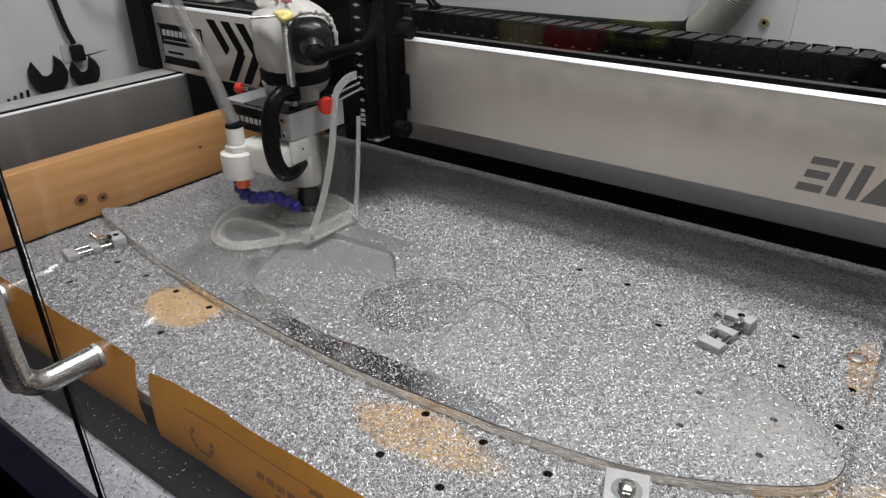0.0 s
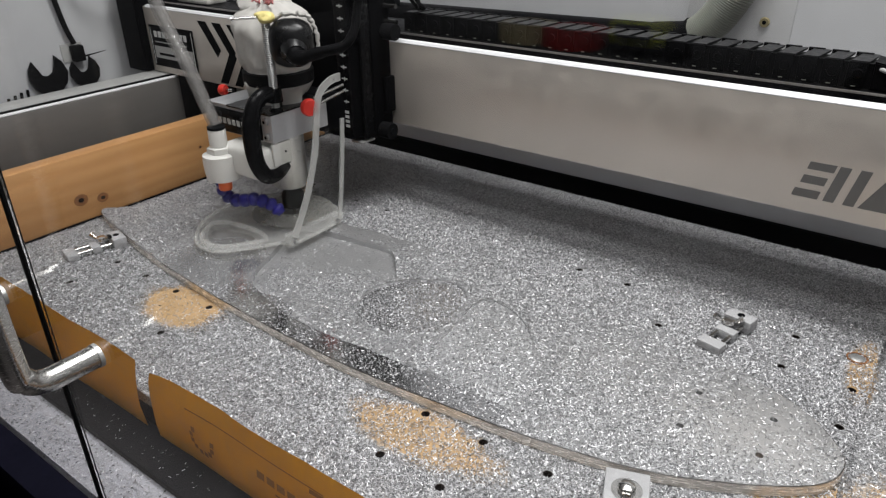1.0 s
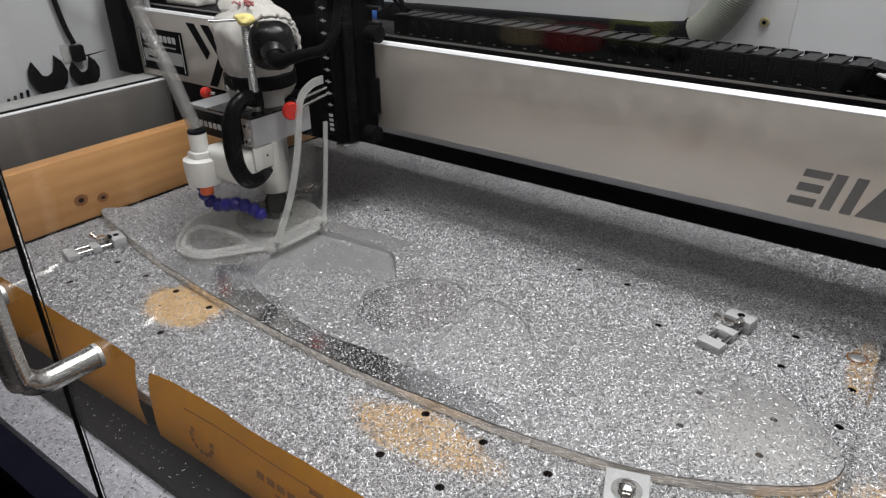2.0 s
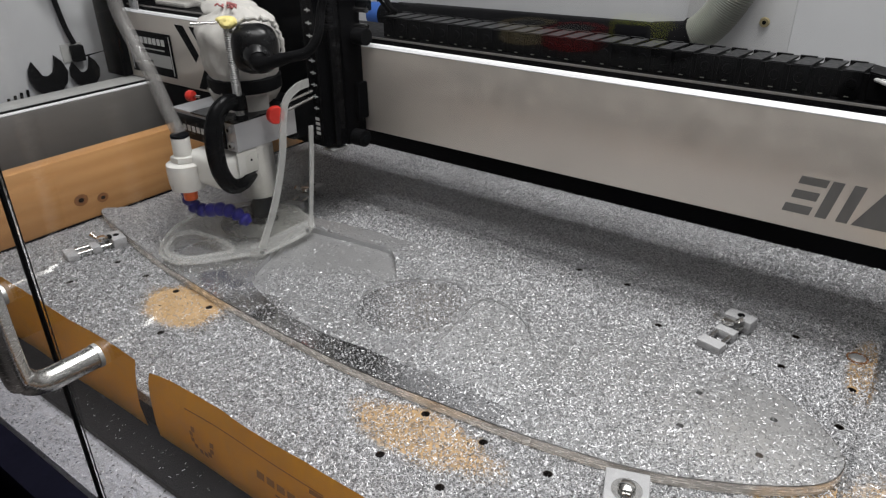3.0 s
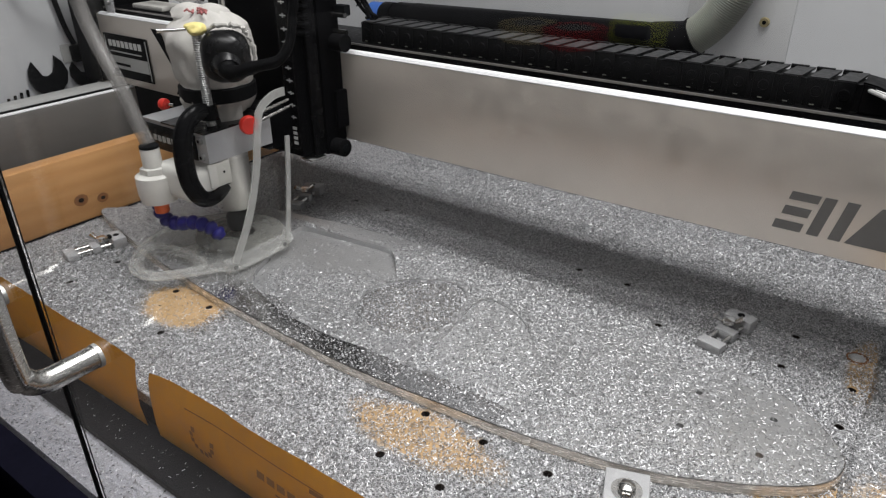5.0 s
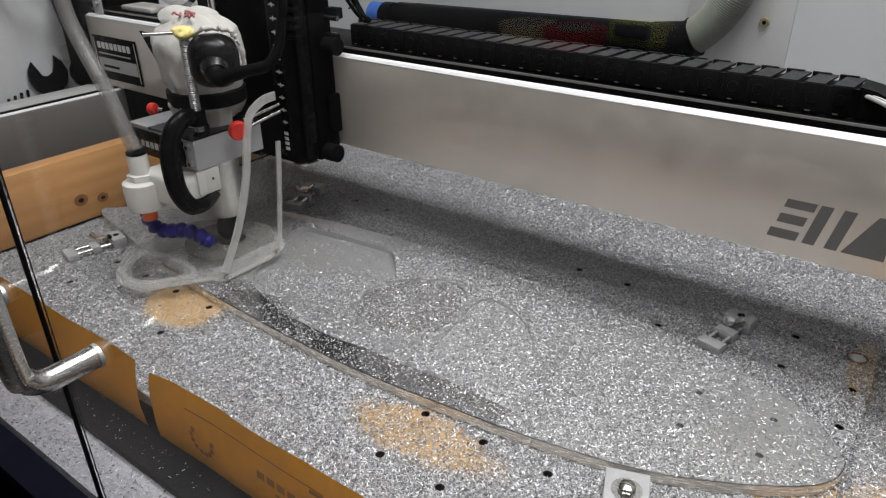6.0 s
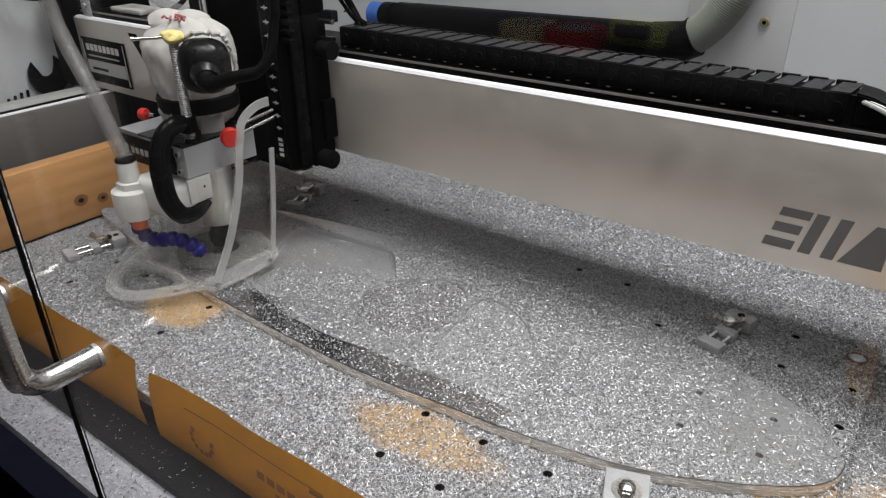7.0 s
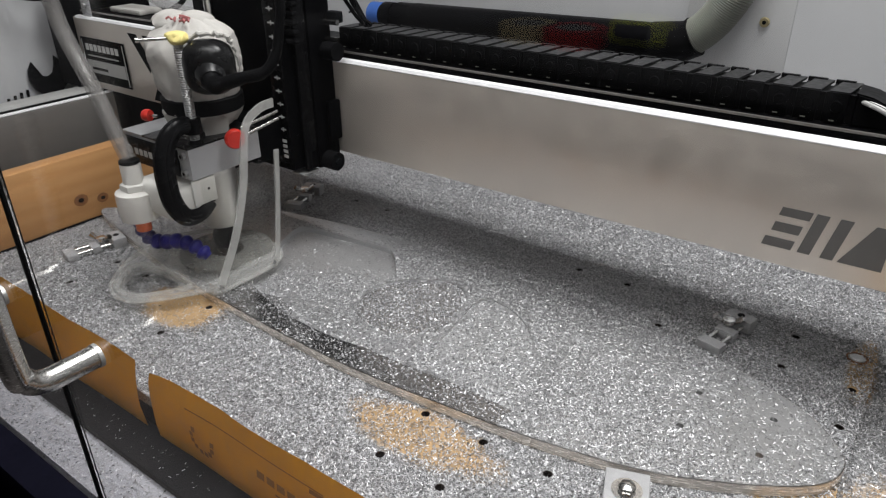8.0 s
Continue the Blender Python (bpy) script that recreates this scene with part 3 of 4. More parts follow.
def z_carriage():
    t = thing("z_carriage", (-0.56, 0.26, 0.16), "black vertical slide carriage with white scale marks", "machine carriage")
    CARRIED.append(t)
    part("back_plate", box(-0.665, -0.43, 0.262, 0.313, 0.155, 0.56, 0.003), BLACK, t)
    part("slide_body", box(-0.655, -0.442, 0.212, 0.261, 0.162, 0.56, 0.004), BLACK, t)
    part("side_fin", box(-0.4415, -0.433, 0.235, 0.2615, 0.158, 0.50, 0.003), BLACK_SHINY, t)
    part("belt_cover", box(-0.429, -0.420, 0.285, 0.3125, 0.20, 0.27, 0.003), BLACK, t)
    wheel = part("wheel", tube([(-0.429, 0.280, 0.168), (-0.404, 0.280, 0.168)], [0.016, 0.016], 22), RUBBER, t, "black roller wheel")
    part("hub", tube([(-0.4045, 0.280, 0.168), (-0.401, 0.280, 0.168)], 0.007, 12), CHARCOAL, wheel)
    part("wheel", tube([(-0.425, 0.293, 0.355), (-0.398, 0.293, 0.355)], 0.015, 22), RUBBER, t, "black roller wheel")
    for z in (0.372, 0.40):
        part("bolt", tube([(-0.43, 0.30, z), (-0.40, 0.30, z)], 0.0045, 10), STEEL, t, "shiny steel bolt")
    strip = part("scale_strip", box(-0.472, -0.443, 0.2095, 0.2125, 0.175, 0.52, 0.0005), BLACK_SHINY, t, "black scale strip with white ticks")
    for k in range(11):
        z = 0.236 + 0.0215 * k
        bm = box(-0.462, -0.448, 0.2088, 0.2094, z - 0.0009, z + 0.0009)
        box(-0.4558, -0.4542, 0.2088, 0.2094, z - 0.0036, z + 0.0036, 0, bm)
        part("tick", bm, PRINT_WHITE, strip, "white cross mark")
    for k in range(4):
        z = 0.186 + 0.009 * k
        part("bar", box(-0.460, -0.450, 0.2088, 0.2094, z, z + 0.0055), PRINT_WHITE, strip, "white printed bar")
    for k in range(12):
        z = 0.375 + k * 0.014
        part("bellows_rib", box(-0.4415, -0.418, 0.222, 0.2345, z, z + 0.0085, 0.003), RUBBER, t)
    part("motor", box(-0.64, -0.50, 0.20, 0.30, 0.562, 0.64, 0.004), BLACK, t)
    part("guide_bar", tube([(-0.60, 0.205, 0.17), (-0.60, 0.205, 0.55)], 0.008, 12), STEEL, t, "steel guide bar")
    part("foot", box(-0.465, -0.435, 0.225, 0.262, 0.1505, 0.1545, 0.001), SCREW, t, "grey foot plate")


z_carriage()


def carriage_cables():
    t = thing("carriage_cables", (-0.42, 0.30, 0.40), "black cables looping beside the slide carriage", "cable")
    CARRIED.append(t)
    for k, (x, dz) in enumerate(((-0.418, 0.0), (-0.408, 0.012), (-0.400, -0.006))):
        part("cable", tube(smooth([(x, 0.305, 0.56), (x + 0.006, 0.318, 0.46 + dz), (x + 0.022, 0.332, 0.415 + dz), (x + 0.030, 0.345, 0.395), (x + 0.012, 0.360, 0.388)], 6), 0.0032, 8), RUBBER, t)
    part("connector", box(-0.428, -0.402, 0.300, 0.316, 0.398, 0.416, 0.002), CHARCOAL, t, "dark plug connector")
    part("tie", tube(smooth([(-0.400, 0.318, 0.432), (-0.388, 0.322, 0.440), (-0.380, 0.325, 0.424), (-0.392, 0.320, 0.414)], 5), 0.0016, 6), RUBBER, t)


carriage_cables()

# ---------------------------------------------------------------- router and what hangs on it (moves)
SX, SY = -0.523, 0.112
CAP_AT = (-0.419, 0.06, 0.373)


def router():
    t = thing("router", (SX, SY, 0.05), "silver trim router with a black collet nut", "router")
    CARRIED.append(t)
    part("barrel", lathe([(0.030, 0.086), (0.0325, 0.089), (0.0325, 0.36), (0.028, 0.364)], SX, SY, 36), BRUSHED, t)
    part("nose", lathe([(0.016, 0.078), (0.018, 0.080), (0.018, 0.0858), (0.016, 0.0862)], SX, SY, 24), BLACK, t)
    part("collet_nut", lathe([(0.010, 0.038), (0.019, 0.041), (0.0225, 0.050), (0.022, 0.066), (0.017, 0.074), (0.015, 0.0785)], SX, SY, 12), RUBBER, t, "black collet nut")
    part("cutter", lathe([(0.003, 0.013), (0.003, 0.0465)], SX, SY, 12), STEEL, t, "steel milling bit")
    cx, cy, cz = CAP_AT
    turn = Matrix.Translation((cx - 0.012, cy + 0.010, cz)) @ Euler((0, 0, radians(36))).to_matrix().to_4x4()
    boot = part("cord_boot", box(-0.036, 0.036, -0.032, 0.028, -0.042, 0.035, 0.027, None, turn, 7), CAP, t, "glossy black motor cap")
    part("cord_collar", tube([(cx - 0.002, cy + 0.002, cz - 0.008), (cx + 0.012, cy - 0.008, cz - 0.012), (cx + 0.020, cy - 0.013, cz - 0.015)], [0.024, 0.021, 0.016], 18), CAP, boot)
    part("cord", tube(smooth([(cx + 0.012, cy - 0.008, cz - 0.010), (cx + 0.032, cy - 0.018, cz - 0.018), (-0.343, 0.055, 0.368), (-0.314, 0.07, 0.377), (-0.304, 0.085, 0.4), (-0.303, 0.095, 0.435), (-0.302, 0.1, 0.466), (-0.322, 0.12, 0.60)], 6), [0.014] * 4 + [0.012] * 4 + [0.0095] * 4 + [0.0082] * 6 + [0.0072] * 6 + [0.0066] * 19, 12), RUBBER, boot, "thick black power cord")


router()


def towel():
    t = thing("cloth_wrap", (SX, SY, 0.26), "white cloth tied round the router top", "cloth")
    CARRIED.append(t)
    bm = bmesh.new()
    seg, rows = 96, 48
    prof = [(0.048, 0.262), (0.056, 0.275), (0.0605, 0.290), (0.0565, 0.300), (0.057, 0.312), (0.062, 0.322), (0.066, 0.342), (0.068, 0.37), (0.067, 0.388), (0.062, 0.402), (0.050, 0.412), (0.030, 0.424), (0.010, 0.430)]
    zs = np.linspace(0, len(prof) - 1, rows)
    rings = []
    for q in zs:
        i = min(int(q), len(prof) - 2)
        f = q - i
        r, z = prof[i][0] * (1 - f) + prof[i + 1][0] * f, prof[i][1] * (1 - f) + prof[i + 1][1] * f
        row = []
        for k in range(seg):
            a = 2 * math.pi * k / seg
            w = noise.noise((math.cos(a) * 1.6, math.sin(a) * 1.6, z * 22)) * 0.006 + noise.noise((math.cos(a) * 5, math.sin(a) * 5, z * 30)) * 0.004 + abs(noise.noise((math.cos(a) * 9, math.sin(a) * 9, z * 45))) * -0.003
            rr = r + w * min(1, r / 0.04)
            row.append(bm.verts.new((SX + rr * math.cos(a), SY + rr * math.sin(a), z + noise.noise((a, z * 30, 3)) * 0.004)))
        rings.append(row)
    for r, s in zip(rings, rings[1:]):
        for k in range(seg):
            bm.faces.new((r[k], r[(k + 1) % seg], s[(k + 1) % seg], s[k]))
    bm.faces.new(rings[-1])
    part("wrap", bm, CLOTH, t)
    part("strap", lathe([(0.0600, 0.286), (0.0628, 0.288), (0.0628, 0.308), (0.0600, 0.310)], SX, SY, 40), RUBBER, t, "black elastic strap")
    # gathered top knot and loose hems
    for (x, y, z, r) in ((-0.022, -0.012, 0.416, 0.030), (0.012, 0.002, 0.418, 0.026), (-0.038, 0.008, 0.408, 0.024)):
        b2 = bmesh.new()
        bmesh.ops.create_icosphere(b2, subdivisions=3, radius=r)
        for v in b2.verts:
            v.co *= 1 + 0.22 * noise.noise(v.co * 45)
            v.co.z *= 0.62
            v.co += Vector((SX + x, SY + y, z))
        part("fold", b2, CLOTH, t)
    for k in range(7):
        a = k * 1.3
        p = Vector((SX + 0.016 + 0.018 * math.cos(a), SY - 0.032 + 0.008 * math.sin(a * 1.7), 0.4255 + 0.002 * math.sin(a)))
        part("print", tube([p, p + Vector((0.006 * math.cos(a * 2), 0.004, 0.003)), p + Vector((0.010, 0.006 * math.sin(a), 0.0))], 0.0016, 6), PINK, t, "faded red print")
    for ang, w in ((-1.15, 0.16), (-0.35, 0.34), (-2.4, 0.40)):
        b3 = bmesh.new()
        cols = []
        for k in range(9):
            a = ang + w * (k / 8 - 0.5) * 2
            z0 = 0.243 + 0.006 * math.sin(k * 2.1)
            cols.append([b3.verts.new((SX + rr * math.cos(a), SY + rr * math.sin(a), z)) for rr, z in ((0.054, 0.288), (0.058, 0.275), (0.056, 0.258), (0.060 + 0.002 * math.sin(k * 3), z0))])
        for c, d in zip(cols, cols[1:]):
            for i in range(3):
                b3.faces.new((c[i], d[i], d[i + 1], c[i + 1]))
        bmesh.ops.solidify(b3, geom=b3.faces[:], thickness=0.003)
        part("hem", b3, CLOTH, t, "frayed cloth hem")


towel()


def cap_rim():
    t = thing("cloth_flap", (SX, SY, 0.30), "frayed white cloth edge round the motor cap", "cloth")
    CARRIED.append(t)
    cx, cy, cz = CAP_AT
    turn = Matrix.Translation((cx - 0.012, cy + 0.010, cz)) @ Euler((0, 0, radians(36))).to_matrix().to_4x4()
    pts = smooth([(-0.028, 0.004, 0.030), (-0.012, -0.002, 0.041), (0.012, -0.002, 0.042), (0.031, 0.002, 0.036), (0.040, 0.006, 0.012), (0.041, 0.008, -0.012), (0.036, 0.010, -0.030)], 7)
    out = []
    for i, p in enumerate(pts):
        q = p + Vector((noise.noise((i * 0.7, 1, 0)), noise.noise((i * 0.7, 5, 0)), noise.noise((i * 0.7, 9, 0)))) * 0.0035
        out.append(turn @ q)
    part("edge", tube(out, [0.0036 + 0.0006 * math.sin(i * 0.9) for i in range(len(out))], 8), CLOTH, t)


cap_rim()


def mount():
    t = thing("router_mount", (SX, 0.1, 0.205), "machined aluminium clamp block holding the router", "router mount")
    CARRIED.append(t)
    out = [(-0.618, 0.022), (-0.450, 0.022), (-0.450, 0.152), (-0.618, 0.152)]
    part("block", sheet(out, [ring(SX, SY, 0.0335, 32)], 0.206, 0.2535), POLISHED, t)
    part("back_block", box(-0.63, -0.46, 0.1525, 0.2105, 0.19, 0.2530, 0.002), BLACK, t)
    face = part("face_plate", box(-0.6165, -0.475, 0.0185, 0.0215, 0.208, 0.250, 0.0006), BLACK_SHINY, t, "black plate with printed bars")
    for k in range(7):
        part("bar", box(-0.588 + k * 0.0125, -0.5795 + k * 0.0125, 0.0178, 0.0186, 0.223, 0.233), LABEL_GREY, face, "grey printed block")
    part("emblem", tube([(-0.603, 0.0186, 0.228), (-0.603, 0.0178, 0.228)], 0.008, 18), LABEL_GREY, face, "round printed emblem")
    # top of the block: silver on the left, glossy black on the right
    part("top_plate", box(-0.619, -0.5655, 0.021, 0.153, 0.2538, 0.2568, 0.0006), POLISHED, t)
    part("top_black", sheet([(-0.565, 0.021), (-0.451, 0.021), (-0.451, 0.153), (-0.565, 0.153)], [ring(SX, SY, 0.0335, 32)], 0.2538, 0.2565), CAP, t, "glossy black right part of the block top")
    for z in (0.216, 0.243):
        bl = part("bolt", tube([(-0.463, 0.0218, z), (-0.463, 0.0165, z)], 0.0062, 16), SCREW, t, "socket head bolt")
        part("socket", tube([(-0.463, 0.0166, z), (-0.463, 0.0160, z)], 0.003, 6), BLACK, bl)
    for (x, y, z, r) in ((-0.437, 0.095, 0.256, 0.0155), (-0.676, 0.107, 0.248, 0.0105)):
        s = 1 if x > SX else -1
        kn = part("knob", tube([(x, y, z), (x + s * 0.003, y - 0.001, z), (x + s * 0.009, y - 0.003, z), (x + s * 0.012, y - 0.004, z)], [r * 0.9, r, r, r * 0.85], 18), RED, t, "round red plastic knob")
        part("stud", tube([(x - s * 0.016, y + 0.004, z), (x, y, z)], 0.003, 8), STEEL, kn)
    for z, dy in ((0.266, 0.0), (0.254, 0.012)):
        part("rod", tube([(-0.44, 0.112 + dy, z), (-0.437, 0.185, z + 0.010)], 0.003, 10), STEEL, t, "polished rod")


mount()


def c_clamp():
    X, Y = -0.458, 0.043
    t = thing("c_clamp", (X, 0.0, 0.15), "black cast C-clamp with a threaded screw and tape", "clamp")
    CARRIED.append(t)
    path = smooth([(X, 0.043, 0.277), (X, 0.035, 0.288), (X, 0.015, 0.288), (X, -0.003, 0.274), (X, -0.014, 0.247), (X, -0.016, 0.213), (X, -0.012, 0.180), (X, 0.004, 0.152), (X, 0.030, 0.148), (X, 0.052, 0.161)], 5)
    n = len(path)
    rad = [0.0105 + 0.0055 * math.sin(math.pi * i / (n - 1)) for i in range(n)]
    fr = part("frame", tube(path, rad, 14, flat=((1, 0, 0), 0.78)), BLACK_SHINY, t)
    part("rib", tube([p + Vector((0.0095, 0, 0)) for p in path[6:-6]], 0.0045, 8), BLACK_SHINY, fr)
    part("anvil", tube([(X, 0.054, 0.162), (X, 0.055, 0.182)], 0.006, 14), BLACK_SHINY, t)
    part("boss", tube([(X, Y, 0.274), (X, Y, 0.297)], [0.0135, 0.0125], 16), BLACK_SHINY, t)
    pts = [Vector((X, Y, 0.262 + (0.412 - 0.262) * k / 89)) for k in range(90)]
    part("screw", tube(pts, [0.0076 if k % 2 else 0.0066 for k in range(90)], 12), SCREW, t, "grey threaded screw")
    part("swivel_pad", tube([(X, Y, 0.2580), (X, Y, 0.2640)], [0.012, 0.009], 16), BLACK_SHINY, t)
    e = Vector((X, Y, 0.411))
    bar = Vector((-0.60, -0.80, 0.0)) * 0.052
    part("handle_bar", tube([e + bar, e - bar * 0.05], 0.0025, 10), STEEL, t, "thin steel tommy bar")
    part("bar_end", tube([e + bar * 1.04, e + bar * 0.96], 0.0036, 10), STEEL, t)
    b2 = bmesh.new()
    bmesh.ops.create_icosphere(b2, subdivisions=3, radius=0.0135)
    for v in b2.verts:
        v.co *= 1 + 0.4 * noise.noise(v.co * 110 + Vector((3, 1, 2)))
        v.co = Vector((v.co.x * 1.1, v.co.y * 1.1, v.co.z * 0.75)) + e
    part("tape", b2, TAPE, t, "crumpled yellow masking tape")


c_clamp()


def air_fitting():
    t = thing("air_fitting", (-0.575, -0.012, 0.115), "white plastic pipe fitting clamped beside the router", "pipe fitting")
    CARRIED.append(t)
    x, y = -0.557, -0.012
    body = part("body", lathe([(0.024, 0.130), (0.0290, 0.132), (0.0310, 0.145), (0.0318, 0.162), (0.0310, 0.177), (0.025, 0.180)], x, y, 36), NYLON, t)
    part("arm", box(-0.562, -0.456, -0.010, 0.050, 0.141, 0.197, 0.012, None, None, 4), NYLON, t)
    end = part("end_card", box(-0.4555, -0.4512, 0.020, 0.060, 0.164, 0.2045, 0.0008), NYLON, t, "white plastic end plate")
    part("screw_hole", tube([(-0.4511, 0.047, 0.186), (-0.4508, 0.047, 0.186)], 0.0022, 10), BLACK, end)
    part("hex_nut", lathe([(0.019, 0.1805), (0.0215, 0.181), (0.0215, 0.190), (0.0195, 0.1915)], x, y, 6), NYLON, t)
    part("collar", lathe([(0.0155, 0.192), (0.0155, 0.220), (0.0150, 0.2225)], x, y, 28), NYLON, t)
    part("release_ring", lathe([(0.0140, 0.2228), (0.0155, 0.2235), (0.0155, 0.2275), (0.013, 0.2285)], x, y, 28), CHARCOAL, t, "dark release ring")
    part("orange_connector", lathe([(0.0115, 0.110), (0.012, 0.112), (0.012, 0.1298)], x, y, 20), ORANGE, t, "orange threaded connector")
    way = smooth([(x, y, 0.2286), (-0.574, -0.013, 0.262), (-0.606, -0.013, 0.325), (-0.645, -0.013, 0.385), (-0.668, -0.013, 0.435), (-0.676, -0.013, 0.52), (-0.66, 0.05, 0.62)], 7)
    part("tube_bore", tube(way, 0.0072, 16), VINYL_CORE, t, "darker hollow of the tube")
    part("air_tube", tube(way, 0.0118, 20, caps=False), TUBE, t, "clear vinyl air tube").visible_shadow = False


air_fitting()


def coolant_hose():
    t = thing("segmented_hose", (-0.56, 0.0, 0.06), "blue segmented coolant hose pointing at the cutter", "hose")
    CARRIED.append(t)
    pts = [(-0.563, -0.012, 0.126), (-0.574, -0.007, 0.107), (-0.575, -0.002, 0.090), (-0.562, 0.004, 0.081), (-0.544, 0.009, 0.082), (-0.523, 0.014, 0.089), (-0.505, 0.019, 0.090), (-0.489, 0.025, 0.086), (-0.477, 0.030, 0.078), (-0.469, 0.035, 0.068)]
    for i in range(len(pts) - 1):
        a, b = Vector(pts[i]), Vector(pts[i + 1])
        d = b - a
        part("segment", tube([a - d * 0.18, a + d * 0.05, a + d * 0.35, a + d * 0.6, a + d * 0.8, b + d * 0.1], [0.0078, 0.0120, 0.0130, 0.0114, 0.0086, 0.0078], 16), BLUE, t)


coolant_hose()


def dust_shoe():
    t = thing("dust_shoe", (-0.50, 0.06, 0.015), "clear acrylic dust shoe with a loop and side straps", "dust shoe")
    CARRIED.append(t)
    rim = smooth([(-0.425, 0.022), (-0.425, 0.125), (-0.455, 0.170), (-0.53, 0.185), (-0.61, 0.165), (-0.655, 0.10), (-0.655, 0.02), (-0.625, -0.035), (-0.585, -0.075), (-0.545, -0.088), (-0.508, -0.078), (-0.475, -0.040), (-0.445, 0.005)], 5, True)
    loop = smooth([(-0.595, -0.030), (-0.570, -0.058), (-0.543, -0.068), (-0.518, -0.060), (-0.495, -0.034), (-0.492, -0.012), (-0.515, -0.002), (-0.56, -0.004), (-0.588, -0.012)], 5, True)
    hole = ring(SX, SY, 0.026, 28)
    plate = part("plate", sheet([(p.x, p.y) for p in rim], [[(p.x, p.y) for p in loop], hole], 0.0205, 0.0285), SHOE, t)
    part("plate_rim", tube([(p.x, p.y, 0.0245) for p in rim], 0.0036, 8, closed=True), SHOE_EDGE, t, "polished bright rim")
    part("loop_rim", tube([(p.x, p.y, 0.0290) for p in smooth([(-0.606, -0.028), (-0.575, -0.068), (-0.543, -0.079), (-0.512, -0.070), (-0.485, -0.036), (-0.47, -0.008), (-0.50, 0.006), (-0.56, 0.006), (-0.60, -0.006)], 5, True)], 0.0045, 8, closed=True), SHOE_EDGE, t, "frosted loop rim")
    part("disc", sheet(ring(SX - 0.002, SY - 0.002, 0.078, 48), [ring(SX, SY, 0.026, 28)], 0.0290, 0.0325), DISC, t, "smoky round disc")
    blk = part("front_block", box(-0.440, -0.424, 0.008, 0.140, 0.0175, 0.042, 0.002), SHOE_EDGE, t, "clear acrylic block")
    for y in (0.020, 0.128):
        part("screw", tube([(-0.4238, y, 0.029), (-0.4215, y, 0.029)], 0.0035, 10), SCREW, blk)
    # two flat straps: the near one bows from knob to block, the far one hangs straight
    def strap(name, pts, w, th):
        bm = bmesh.new()
        P = smooth(pts, 6)
        rows = []
        for i, p in enumerate(P):
            d = (P[min(i + 1, len(P) - 1)] - P[max(i - 1, 0)]).normalized()
            s = d.cross(Vector((1, 0, 0))).normalized() * w / 2
            o = Vector((th / 2, 0, 0))
            rows.append([bm.verts.new(p + q) for q in (s + o, s - o, -s - o, -s + o)])
        for a, b in zip(rows, rows[1:]):
            for k in range(4):
                bm.faces.new((a[k], a[(k + 1) % 4], b[(k + 1) % 4], b[k]))
        bm.faces.new(rows[0][::-1]), bm.faces.new(rows[-1])
        part(name, bm, FROST, t, "frosted flexible strap")
    strap("strap", [(-0.436, 0.178, 0.292), (-0.430, 0.145, 0.291), (-0.424, 0.112, 0.275), (-0.421, 0.098, 0.235), (-0.4205, 0.086, 0.18), (-0.4205, 0.058, 0.105), (-0.4205, 0.018, 0.038)], 0.014, 0.003)
    strap("strap", [(-0.4205, 0.160, 0.222), (-0.4205, 0.152, 0.15), (-0.4205, 0.140, 0.07), (-0.4205, 0.133, 0.036)], 0.009, 0.003)
    part("side_sheet", box(-0.4400, -0.4375, 0.026, 0.142, 0.041, 0.205, 0.0005), SHEET, t, "clear side sheet")


dust_shoe()


# ---------------------------------------------------------------- clamps on the bed
def hold_down(x, y, turn, label):
    t = thing("hold_down_clamp", (0, 0, 0), label, "clamp", "hold-down clamps")
    part("rear_block", box(-0.021, 0.021, 0.028, 0.052, 0.0, 0.020, 0.002), PRINTED, t)
    part("bolt_hole", tube([(0, 0.040, 0.0201), (0, 0.040, 0.0206)], 0.0055, 14), BLACK, t, "dark bolt hole")
    part("jaw", box(-0.018, 0.018, -0.052, -0.032, 0.0, 0.013, 0.002), PRINTED, t)
    part("middle_block", box(-0.015, 0.015, -0.008, 0.008, 0.0, 0.014, 0.002), PRINTED, t)
    for xx in (-0.010, 0.010):
        part("rod", tube([(xx, -0.033, 0.009), (xx, 0.029, 0.009)], 0.0032, 10), STEEL, t)
    nut = part("wing_nut", lathe([(0.0085, 0.0145), (0.0095, 0.0155), (0.0085, 0.0215), (0.004, 0.0225)], -0.006, 0.015, 10), STEEL, t, "steel wing nut")
    for a, b in (((-0.013, 0.010, 0.017), (-0.022, 0.003, 0.026)), ((0.001, 0.020, 0.017), (0.010, 0.026, 0.025))):
        part("wing", tube([a, b], [0.0025, 0.0050], 8), STEEL, nut)
    t.matrix_basis = pose(x, y, 0.0015, 0, 0, turn)
    return t


hold_down(-0.770, 0.0, -12, "white printed hold-down clamp with twin steel rods")
hold_down(0.256, 0.388, -12, "grey printed hold-down clamp on the bed")
hold_down(-0.625, 0.388, 18, "grey printed hold-down clamp by the panel edge")


